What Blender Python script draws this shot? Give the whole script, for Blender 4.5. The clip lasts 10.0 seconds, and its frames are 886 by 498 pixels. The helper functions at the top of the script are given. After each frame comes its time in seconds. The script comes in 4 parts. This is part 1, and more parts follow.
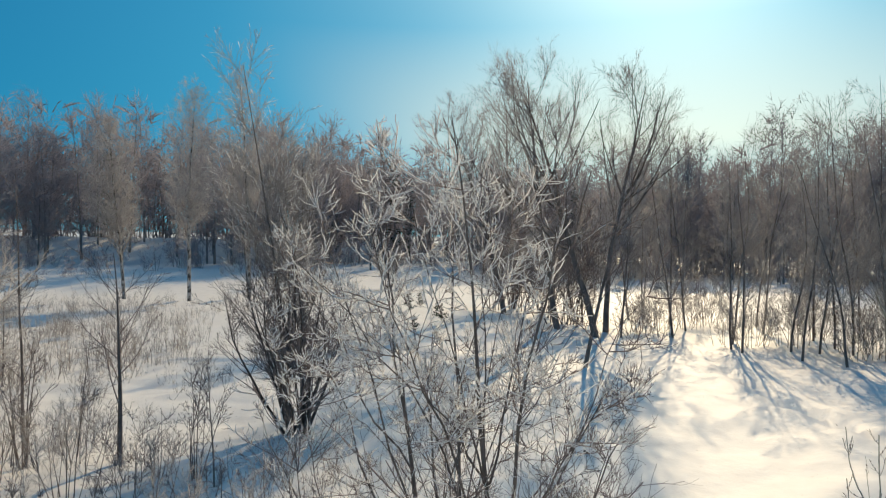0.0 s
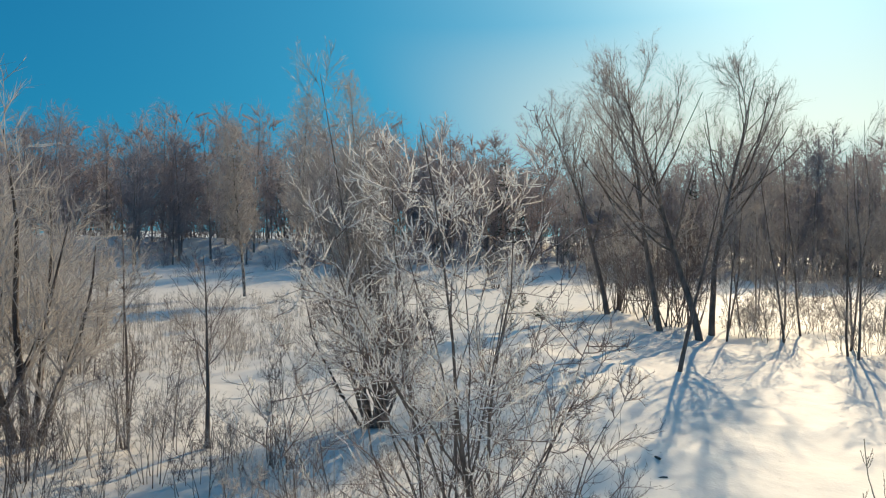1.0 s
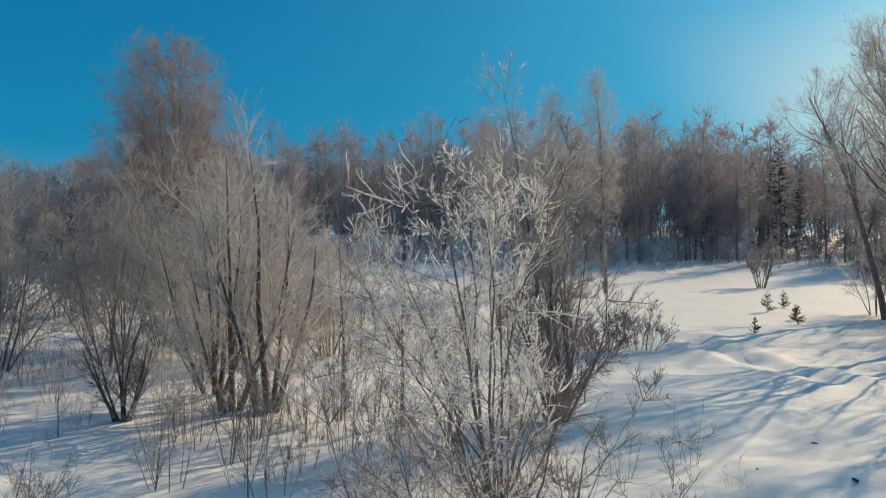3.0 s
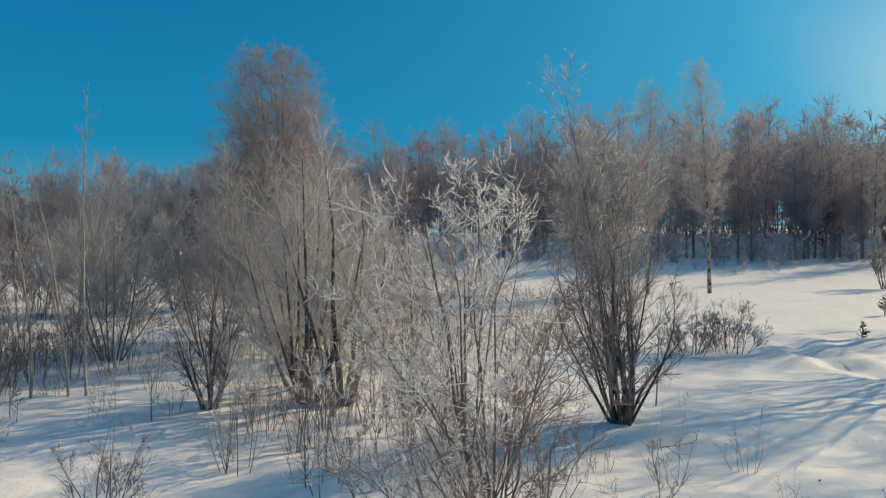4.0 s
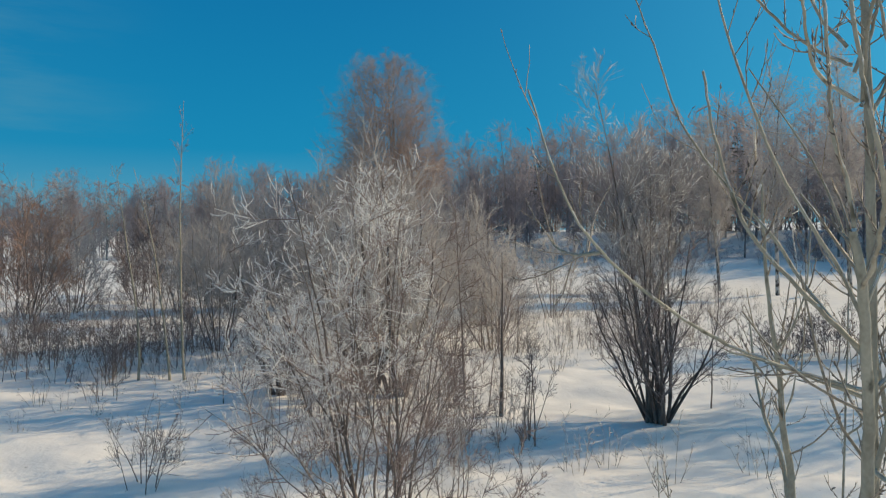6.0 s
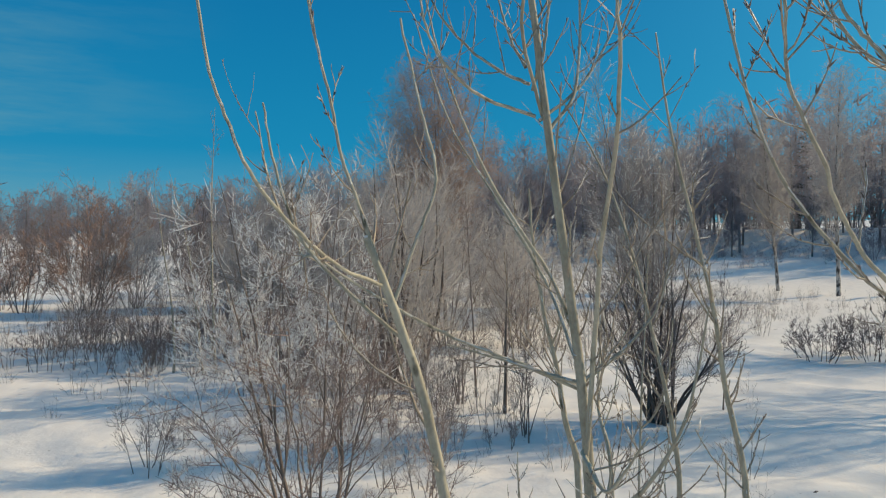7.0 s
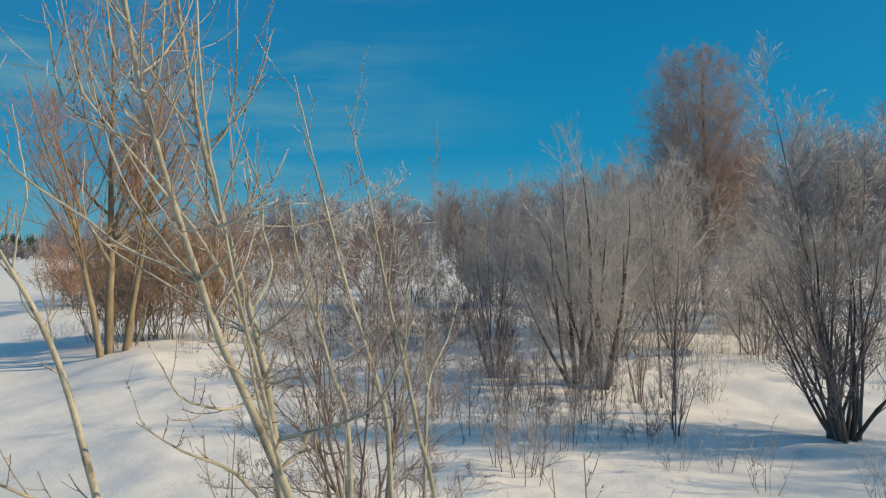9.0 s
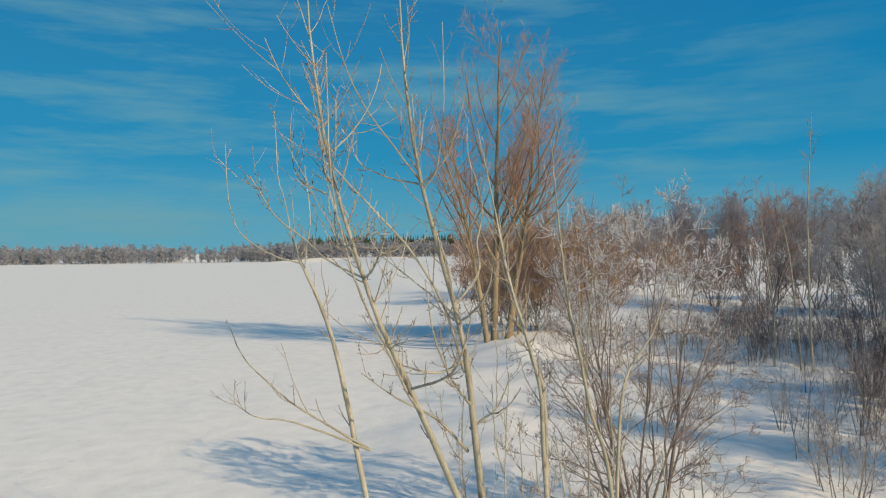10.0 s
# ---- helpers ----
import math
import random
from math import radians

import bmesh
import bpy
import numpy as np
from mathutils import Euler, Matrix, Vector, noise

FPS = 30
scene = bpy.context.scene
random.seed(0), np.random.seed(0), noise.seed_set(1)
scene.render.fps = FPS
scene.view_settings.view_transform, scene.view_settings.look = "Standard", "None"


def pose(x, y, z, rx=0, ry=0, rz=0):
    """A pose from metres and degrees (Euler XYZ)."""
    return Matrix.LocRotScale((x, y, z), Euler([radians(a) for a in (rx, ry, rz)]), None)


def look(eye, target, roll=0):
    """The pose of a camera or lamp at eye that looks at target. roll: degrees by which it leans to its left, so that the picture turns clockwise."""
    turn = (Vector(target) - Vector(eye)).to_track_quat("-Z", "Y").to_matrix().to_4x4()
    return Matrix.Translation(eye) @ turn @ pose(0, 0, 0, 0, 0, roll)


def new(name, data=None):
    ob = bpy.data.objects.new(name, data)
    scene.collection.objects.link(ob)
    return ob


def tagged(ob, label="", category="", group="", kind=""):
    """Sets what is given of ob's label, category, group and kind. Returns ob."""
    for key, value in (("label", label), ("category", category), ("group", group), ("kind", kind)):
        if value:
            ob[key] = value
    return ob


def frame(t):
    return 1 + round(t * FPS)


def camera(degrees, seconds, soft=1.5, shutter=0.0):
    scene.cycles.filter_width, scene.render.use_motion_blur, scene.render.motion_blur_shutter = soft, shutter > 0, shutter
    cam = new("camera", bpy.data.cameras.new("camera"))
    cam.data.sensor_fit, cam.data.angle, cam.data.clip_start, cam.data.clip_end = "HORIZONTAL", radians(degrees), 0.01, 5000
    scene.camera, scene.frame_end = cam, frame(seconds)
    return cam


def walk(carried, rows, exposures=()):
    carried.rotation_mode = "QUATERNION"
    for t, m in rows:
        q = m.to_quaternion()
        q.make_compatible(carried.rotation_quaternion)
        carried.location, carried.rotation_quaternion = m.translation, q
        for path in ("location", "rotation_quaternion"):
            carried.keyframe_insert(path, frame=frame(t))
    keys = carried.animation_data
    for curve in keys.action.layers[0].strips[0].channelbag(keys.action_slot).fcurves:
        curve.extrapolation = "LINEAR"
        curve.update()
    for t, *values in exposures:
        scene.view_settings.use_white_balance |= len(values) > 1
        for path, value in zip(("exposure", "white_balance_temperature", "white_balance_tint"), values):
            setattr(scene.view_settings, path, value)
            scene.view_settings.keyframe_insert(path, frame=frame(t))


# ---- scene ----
# ================= camera and its way =================
cam = camera(63.5, 10.0, soft=1.2)


def aim(x, y, z, yaw, pitch, roll):
    return pose(x, y, z, 90 + pitch, 0, yaw) @ pose(0, 0, 0, 0, 0, roll)


walk(cam, [
    (0.0, aim(18.496, 5.522, 4.398, 54.40, 0.26, 0.22)),
    (0.5, aim(18.851, 5.891, 4.402, 57.36, 0.23, 0.14)),
    (1.0, aim(19.238, 6.326, 4.419, 63.67, 0.21, 0.17)),
    (1.5, aim(19.596, 6.758, 4.419, 69.77, 0.24, 0.14)),
    (2.0, aim(19.986, 7.208, 4.434, 75.21, 0.18, 0.08)),
    (2.5, aim(20.301, 7.662, 4.463, 80.06, 0.01, 0.02)),
    (3.0, aim(20.476, 8.124, 4.479, 84.87, -0.12, -0.01)),
    (4.5, aim(21.131, 9.932, 4.610, 96.84, -0.38, -0.16)),
    (5.0, aim(21.261, 10.663, 4.585, 99.58, -0.36, -0.31)),
    (5.5, aim(21.313, 11.411, 4.551, 102.26, -0.25, -0.45)),
    (6.8, aim(21.221, 13.401, 4.597, 109.18, -0.40, -0.46)),
    (7.0, aim(21.193, 13.791, 4.572, 110.21, -0.35, -0.51)),
    (7.5, aim(21.068, 14.745, 4.538, 112.71, -0.12, -0.78)),
    (8.0, aim(20.754, 15.692, 4.494, 115.55, -0.22, -0.87)),
    (8.5, aim(20.473, 16.631, 4.470, 122.24, -0.11, -0.94)),
    (9.0, aim(20.161, 17.600, 4.449, 134.67, 0.05, -0.88)),
    (9.5, aim(19.767, 18.550, 4.452, 150.13, 0.33, -0.89)),
    (10.0, aim(19.268, 19.641, 4.513, 166.28, 0.35, -0.57)),
], exposures=[(0.0, -0.78), (2.5, -0.72), (4.5, -0.66), (10.0, -0.62)])

# ================= sky, sun =================
SUN_YAW, SUN_UP = 36.5, 26.5

world = bpy.data.worlds.new("winter_sky")
scene.world = world
world.use_nodes = True
wn, wl = world.node_tree.nodes, world.node_tree.links
wn.clear()
w_out = wn.new("ShaderNodeOutputWorld")
w_bg = wn.new("ShaderNodeBackground")
w_sky = wn.new("ShaderNodeTexSky")
w_sky.sky_type = "NISHITA"
w_sky.sun_disc = False
w_sky.sun_elevation = radians(SUN_UP)
w_sky.sun_rotation = radians(-SUN_YAW)
w_sky.altitude = 100.0
w_sky.air_density = 1.0
w_sky.dust_density = 1.6
w_sky.ozone_density = 1.2
w_tc = wn.new("ShaderNodeTexCoord")
w_sep = wn.new("ShaderNodeSeparateXYZ")
w_up = wn.new("ShaderNodeValToRGB")  # deep blue of a dry winter day over a paler horizon
w_up.color_ramp.elements[0].position, w_up.color_ramp.elements[1].position = 0.0, 0.42
w_up.color_ramp.elements[0].color, w_up.color_ramp.elements[1].color = (0.20, 0.63, 0.84, 1), (0.0, 0.235, 0.60, 1)
w_mid = w_up.color_ramp.elements.new(0.13)
w_mid.color = (0.0, 0.39, 0.76, 1)
w_up.color_ramp.elements.new(1.0).color = (0.14, 0.26, 0.50, 1)
w_gain = wn.new("ShaderNodeMix")
w_gain.data_type, w_gain.blend_type = "RGBA", "MULTIPLY"
w_gain.inputs[0].default_value = 1.0
w_gain.inputs[7].default_value = (10, 10, 10, 1)
w_glow = wn.new("ShaderNodeMix")
w_glow.data_type, w_glow.blend_type = "RGBA", "MULTIPLY"
w_glow.inputs[0].default_value = 1.0
w_glow.inputs[7].default_value = (0.07, 0.15, 0.17, 1)
w_gam = wn.new("ShaderNodeMix")
w_gam.data_type, w_gam.blend_type = "RGBA", "ADD"
w_gam.inputs[0].default_value = 1.0
wl.new(w_tc.outputs["Generated"], w_sep.inputs[0])
wl.new(w_sep.outputs["Z"], w_up.inputs[0])
wl.new(w_up.outputs[0], w_gain.inputs[6])
wl.new(w_sky.outputs[0], w_glow.inputs[6])
# bright haze round the sun
w_dot, w_pow, w_halo = wn.new("ShaderNodeVectorMath"), wn.new("ShaderNodeMath"), wn.new("ShaderNodeMix")
w_dot.operation, w_pow.operation = "DOT_PRODUCT", "POWER"
w_dot.inputs[1].default_value = (-math.sin(radians(SUN_YAW)) * math.cos(radians(SUN_UP)), math.cos(radians(SUN_YAW)) * math.cos(radians(SUN_UP)), math.sin(radians(SUN_UP)))
w_norm = wn.new("ShaderNodeVectorMath")
w_norm.operation = "NORMALIZE"
w_pos = wn.new("ShaderNodeMath")
w_pos.operation = "MAXIMUM"
w_pos.inputs[1].default_value = 0.0
w_pow.inputs[1].default_value = 4.5
w_halo.data_type = "RGBA"
w_halo.inputs[6].default_value = (0, 0, 0, 1)
w_halo.inputs[7].default_value = (1.2, 5.6, 6.8, 1)
w_sum = wn.new("ShaderNodeMix")
w_sum.data_type, w_sum.blend_type = "RGBA", "ADD"
w_sum.inputs[0].default_value = 1.0
wl.new(w_tc.outputs["Generated"], w_norm.inputs[0])
wl.new(w_norm.outputs[0], w_dot.inputs[0])
wl.new(w_dot.outputs["Value"], w_pos.inputs[0])
wl.new(w_pos.outputs[0], w_pow.inputs[0])
wl.new(w_pow.outputs[0], w_halo.inputs[0])
wl.new(w_glow.outputs[2], w_sum.inputs[6])
wl.new(w_halo.outputs[2], w_sum.inputs[7])
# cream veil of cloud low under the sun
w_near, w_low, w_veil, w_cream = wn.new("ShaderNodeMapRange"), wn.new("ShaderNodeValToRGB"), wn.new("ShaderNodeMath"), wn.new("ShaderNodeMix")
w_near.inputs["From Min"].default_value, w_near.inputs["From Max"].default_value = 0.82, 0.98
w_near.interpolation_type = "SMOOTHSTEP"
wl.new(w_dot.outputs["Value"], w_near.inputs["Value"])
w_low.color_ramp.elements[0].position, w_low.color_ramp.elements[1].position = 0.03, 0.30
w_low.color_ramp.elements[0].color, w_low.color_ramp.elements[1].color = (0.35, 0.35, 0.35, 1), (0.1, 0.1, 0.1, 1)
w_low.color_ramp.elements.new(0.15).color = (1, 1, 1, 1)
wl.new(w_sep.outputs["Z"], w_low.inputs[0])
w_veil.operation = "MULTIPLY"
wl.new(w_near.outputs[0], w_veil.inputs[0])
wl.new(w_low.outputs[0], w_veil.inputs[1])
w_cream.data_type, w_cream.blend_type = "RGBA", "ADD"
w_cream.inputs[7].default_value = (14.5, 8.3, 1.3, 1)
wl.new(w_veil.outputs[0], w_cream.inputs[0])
w_core, w_cmul, w_cadd = wn.new("ShaderNodeMath"), wn.new("ShaderNodeMix"), wn.new("ShaderNodeMix")
w_core.operation = "POWER"
w_core.inputs[1].default_value = 45.0
wl.new(w_pos.outputs[0], w_core.inputs[0])
w_cmul.data_type = w_cadd.data_type = "RGBA"
w_cmul.inputs[6].default_value, w_cmul.inputs[7].default_value = (0, 0, 0, 1), (15.5, 13.3, 8.8, 1)
wl.new(w_core.outputs[0], w_cmul.inputs[0])
w_cadd.blend_type = "ADD"
w_cadd.inputs[0].default_value = 1.0
wl.new(w_sum.outputs[2], w_cadd.inputs[6])
wl.new(w_cmul.outputs[2], w_cadd.inputs[7])
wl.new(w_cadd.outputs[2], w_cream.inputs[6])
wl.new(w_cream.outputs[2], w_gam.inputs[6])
wl.new(w_gain.outputs[2], w_gam.inputs[7])
w_bg.inputs["Strength"].default_value = 0.085
# thin cirrus, long streaks high in the sky
w_map = wn.new("ShaderNodeMapping")
w_map.inputs["Scale"].default_value = (1.2, 1.2, 9.0)
w_map.inputs["Rotation"].default_value = (radians(4), radians(3), 0)
w_noise = wn.new("ShaderNodeTexNoise")
w_noise.inputs["Scale"].default_value = 2.2
w_noise.inputs["Detail"].default_value = 6.0
w_noise.inputs["Roughness"].default_value = 0.62
w_ramp = wn.new("ShaderNodeMapRange")
w_ramp.inputs["From Min"].default_value = 0.48
w_ramp.inputs["From Max"].default_value = 0.74
w_ramp.inputs["To Min"].default_value = 0.08
w_ramp.inputs["To Max"].default_value = 0.95
w_mix = wn.new("ShaderNodeMix")
w_mix.data_type = "RGBA"
w_white = wn.new("ShaderNodeMix")
w_white.data_type, w_white.blend_type = "RGBA", "ADD"
w_white.inputs[0].default_value = 1.0
w_white.inputs[6].default_value = (2.4, 5.6, 6.6, 1)
wl.new(w_sum.outputs[2], w_white.inputs[7])
wl.new(w_white.outputs[2], w_mix.inputs[7])
wl.new(w_tc.outputs["Generated"], w_map.inputs[0])
wl.new(w_map.outputs[0], w_noise.inputs["Vector"])
wl.new(w_noise.outputs[0], w_ramp.inputs["Value"])
# the cirrus hangs over the open lake alone
w_side, w_part, w_thin = wn.new("ShaderNodeVectorMath"), wn.new("ShaderNodeMapRange"), wn.new("ShaderNodeMath")
w_side.operation, w_thin.operation = "DOT_PRODUCT", "MULTIPLY"
w_side.inputs[1].default_value = (0.05, -0.998, 0.0)
w_part.inputs["From Min"].default_value, w_part.inputs["From Max"].default_value = 0.5, 0.96
w_part.interpolation_type = "SMOOTHSTEP"
wl.new(w_norm.outputs[0], w_side.inputs[0])
wl.new(w_side.outputs["Value"], w_part.inputs["Value"])
wl.new(w_ramp.outputs[0], w_thin.inputs[0])
wl.new(w_part.outputs[0], w_thin.inputs[1])
wl.new(w_thin.outputs[0], w_mix.inputs[0])
wl.new(w_gam.outputs[2], w_mix.inputs[6])
wl.new(w_mix.outputs[2], w_bg.inputs["Color"])
wl.new(w_bg.outputs[0], w_out.inputs[0])

sun = new("sun", bpy.data.lights.new("sun", "SUN"))
sun.data.energy = 6.4
sun.data.angle = radians(0.5)
sun.data.color = (1.0, 0.79, 0.505)
a, e = radians(SUN_YAW), radians(SUN_UP)
SUN_AT = Vector((-math.sin(a) * math.cos(e), math.cos(a) * math.cos(e), math.sin(e)))
sun.matrix_world = look(tuple(SUN_AT * 200), (0, 0, 0))


# ================= materials =================
def material(name, low, high, scale=6.0, rough=0.85, bump=0.25, fine=60.0, stretch=(1, 1, 1), patch=None, patch_at=(0.55, 0.65), vary=0.12):
    """Two-scale noise between two colours, fine bump, and if given a third colour in patches."""
    m = bpy.data.materials.new(name)
    m.use_nodes = True
    n, l = m.node_tree.nodes, m.node_tree.links
    b = n["Principled BSDF"]
    b.inputs["Roughness"].default_value = rough
    tc, mp = n.new("ShaderNodeTexCoord"), n.new("ShaderNodeMapping")
    mp.inputs["Scale"].default_value = stretch
    l.new(tc.outputs["Object"], mp.inputs[0])
    big, small = n.new("ShaderNodeTexNoise"), n.new("ShaderNodeTexNoise")
    big.inputs["Scale"].default_value, small.inputs["Scale"].default_value = scale, fine
    big.inputs["Detail"].default_value = small.inputs["Detail"].default_value = 4.0
    for t in (big, small):
        l.new(mp.outputs[0], t.inputs["Vector"])
    add = n.new("ShaderNodeMath")
    add.operation = "MULTIPLY_ADD"
    add.inputs[1].default_value = 0.35
    l.new(small.outputs[0], add.inputs[0])
    half = n.new("ShaderNodeMath")
    half.operation = "MULTIPLY"
    half.inputs[1].default_value = 0.65
    l.new(big.outputs[0], half.inputs[0])
    l.new(half.outputs[0], add.inputs[2])
    ramp = n.new("ShaderNodeValToRGB")
    ramp.color_ramp.elements[0].position, ramp.color_ramp.elements[1].position = 0.36, 0.64
    ramp.color_ramp.elements[0].color, ramp.color_ramp.elements[1].color = (*low, 1), (*high, 1)
    l.new(add.outputs[0], ramp.inputs[0])
    out = ramp.outputs[0]
    if patch:
        pr, mx = n.new("ShaderNodeMapRange"), n.new("ShaderNodeMix")
        pn = n.new("ShaderNodeTexNoise")
        pn.inputs["Scale"].default_value = scale * 1.7
        pn.inputs["Detail"].default_value = 5.0
        l.new(mp.outputs[0], pn.inputs["Vector"])
        pr.inputs["From Min"].default_value, pr.inputs["From Max"].default_value = patch_at
        l.new(pn.outputs[0], pr.inputs["Value"])
        mx.data_type = "RGBA"
        mx.inputs[7].default_value = (*patch, 1)
        l.new(pr.outputs[0], mx.inputs[0])
        l.new(out, mx.inputs[6])
        out = mx.outputs[2]
    if vary:
        info, hs, mr = n.new("ShaderNodeObjectInfo"), n.new("ShaderNodeHueSaturation"), n.new("ShaderNodeMapRange")
        mr.inputs["To Min"].default_value, mr.inputs["To Max"].default_value = 1 - vary, 1 + vary
        l.new(info.outputs["Random"], mr.inputs["Value"])
        l.new(mr.outputs[0], hs.inputs["Value"])
        l.new(out, hs.inputs["Color"])
        out = hs.outputs[0]
    l.new(out, b.inputs["Base Color"])
    bp = n.new("ShaderNodeBump")
    bp.inputs["Strength"].default_value = bump
    bp.inputs["Distance"].default_value = 0.02
    l.new(add.outputs[0], bp.inputs["Height"])
    l.new(bp.outputs[0], b.inputs["Normal"])
    return m


def snow_material():
    m = bpy.data.materials.new("snow")
    m.use_nodes = True
    n, l = m.node_tree.nodes, m.node_tree.links
    b = n["Principled BSDF"]
    b.inputs["Roughness"].default_value = 0.62
    b.inputs["Specular IOR Level"].default_value = 0.3
    tc = n.new("ShaderNodeTexCoord")
    hs = []
    for scale, detail in ((0.18, 3.0), (1.6, 4.0), (14.0, 5.0)):
        t = n.new("ShaderNodeTexNoise")
        t.inputs["Scale"].default_value, t.inputs["Detail"].default_value = scale, detail
        l.new(tc.outputs["Object"], t.inputs["Vector"])
        hs.append(t)
    ramp = n.new("ShaderNodeValToRGB")
    ramp.color_ramp.elements[0].position, ramp.color_ramp.elements[1].position = 0.3, 0.62
    ramp.color_ramp.elements[0].color, ramp.color_ramp.elements[1].color = (0.85, 0.805, 0.75, 1), (0.935, 0.885, 0.82, 1)
    l.new(hs[1].outputs[0], ramp.inputs[0])
    # specks of bark, seeds and needles lying on the snow
    sp, mr, mx = n.new("ShaderNodeTexNoise"), n.new("ShaderNodeMapRange"), n.new("ShaderNodeMix")
    sp.inputs["Scale"].default_value, sp.inputs["Detail"].default_value = 9.0, 2.0
    l.new(tc.outputs["Object"], sp.inputs["Vector"])
    mr.inputs["From Min"].default_value, mr.inputs["From Max"].default_value, mr.inputs["To Max"].default_value = 0.735, 0.78, 0.7
    l.new(sp.outputs[0], mr.inputs["Value"])
    mx.data_type = "RGBA"
    mx.inputs[7].default_value = (0.25, 0.21, 0.17, 1)
    l.new(mr.outputs[0], mx.inputs[0])
    l.new(ramp.outputs[0], mx.inputs[6])
    l.new(mx.outputs[2], b.inputs["Base Color"])
    b1, b2 = n.new("ShaderNodeBump"), n.new("ShaderNodeBump")
    b1.inputs["Strength"].default_value, b1.inputs["Distance"].default_value = 0.3, 0.12
    b2.inputs["Strength"].default_value, b2.inputs["Distance"].default_value = 0.35, 0.02
    l.new(hs[1].outputs[0], b1.inputs["Height"])
    l.new(hs[2].outputs[0], b2.inputs["Height"])
    l.new(b1.outputs[0], b2.inputs["Normal"])
    l.new(b2.outputs[0], b.inputs["Normal"])
    return m


SNOW = snow_material()
FROST = material("hoarfrost", (0.78, 0.79, 0.82), (0.92, 0.92, 0.92), 30, 0.6, 0.3, 160, vary=0.0)
fn, fl = FROST.node_tree.nodes, FROST.node_tree.links  # rime lets light through
f_tr, f_mx = fn.new("ShaderNodeBsdfTranslucent"), fn.new("ShaderNodeMixShader")
f_tr.inputs["Color"].default_value = (0.97, 0.965, 0.95, 1)
f_mx.inputs[0].default_value = 0.68
fl.new(fn["Principled BSDF"].outputs[0], f_mx.inputs[1])
fl.new(f_tr.outputs[0], f_mx.inputs[2])
fl.new(f_mx.outputs[0], fn["Material Output"].inputs["Surface"])
DARK_BARK = material("dark_bark", (0.11, 0.088, 0.075), (0.26, 0.21, 0.18), 5, 0.9, 0.5, 50, (1, 1, 0.35))
WET_BARK = material("dark_willow_bark", (0.055, 0.045, 0.04), (0.15, 0.12, 0.105), 5, 0.9, 0.5, 50, (1, 1, 0.35))
TWIG = material("twig_bark", (0.16, 0.127, 0.118), (0.305, 0.25, 0.237), 3, 0.85, 0.2, 40)
RED_TWIG = material("red_twig_bark", (0.32, 0.185, 0.13), (0.52, 0.34, 0.25), 2, 0.8, 0.2, 40)
ORANGE_TWIG = material("orange_twig_bark", (0.32, 0.20, 0.11), (0.49, 0.325, 0.185), 2, 0.8, 0.2, 40)
GREY_TWIG = material("rimed_twig_bark", (0.35, 0.33, 0.318), (0.57, 0.54, 0.522), 3, 0.8, 0.2, 40)
FAR_TWIG = material("far_twig_bark", (0.295, 0.265, 0.277), (0.475, 0.43, 0.447), 0.35, 0.9, 0.0, 4)
FAR_BARK = material("far_bark", (0.15, 0.13, 0.12), (0.32, 0.285, 0.265), 0.8, 0.9, 0.2, 9, (1, 1, 0.3))
# bluish haze of the distance over the lake, put into the twig colour
HAZE_TWIG = material("hazed_far_twig", (0.20, 0.212, 0.25), (0.26, 0.27, 0.305), 0.1, 0.9, 0.0, 1)
BIRCH = material("birch_bark", (0.30, 0.28, 0.26), (0.60, 0.57, 0.53), 3, 0.75, 0.2, 40, (1, 1, 0.5), (0.05, 0.045, 0.04), (0.46, 0.58))
BIRCH_TWIG = material("brown_birch_twig", (0.25, 0.185, 0.155), (0.43, 0.335, 0.295), 1, 0.85, 0.1, 20)
POPLAR = material("poplar_bark", (0.26, 0.235, 0.175), (0.46, 0.42, 0.325), 7, 0.65, 0.35, 70, (1, 1, 0.5), (0.10, 0.09, 0.06), (0.62, 0.72))
POPLAR_TWIG = material("poplar_twig_bark", (0.24, 0.19, 0.135), (0.45, 0.375, 0.285), 9, 0.6, 0.2, 80)
WILLOW_BARK = material("pale_willow_bark", (0.17, 0.13, 0.08), (0.34, 0.27, 0.17), 3, 0.85, 0.5, 30, (1, 1, 0.35))
FIR = material("fir_needles", (0.02, 0.035, 0.02), (0.06, 0.085, 0.045), 4, 0.8, 0.2, 50)
for rimed in (GREY_TWIG, FAR_TWIG, BIRCH_TWIG):  # a skin of rime scatters the light through
    rn, rl = rimed.node_tree.nodes, rimed.node_tree.links
    r_tr, r_mx = rn.new("ShaderNodeBsdfTranslucent"), rn.new("ShaderNodeMixShader")
    rl.new(rn["Principled BSDF"].inputs["Base Color"].links[0].from_socket, r_tr.inputs["Color"])
    r_mx.inputs[0].default_value = 0.56
    rl.new(rn["Principled BSDF"].outputs[0], r_mx.inputs[1])
    rl.new(r_tr.outputs[0], r_mx.inputs[2])
    rl.new(r_mx.outputs[0], rn["Material Output"].inputs["Surface"])
STONE = material("dark_wood_scrap", (0.06, 0.05, 0.045), (0.16, 0.14, 0.12), 9, 0.9, 0.5, 60)

# ================= terrain =================


def step(a, b, v):
    t = np.clip((np.asarray(v, float) - a) / (b - a), 0, 1)
    return t * t * (3 - 2 * t)


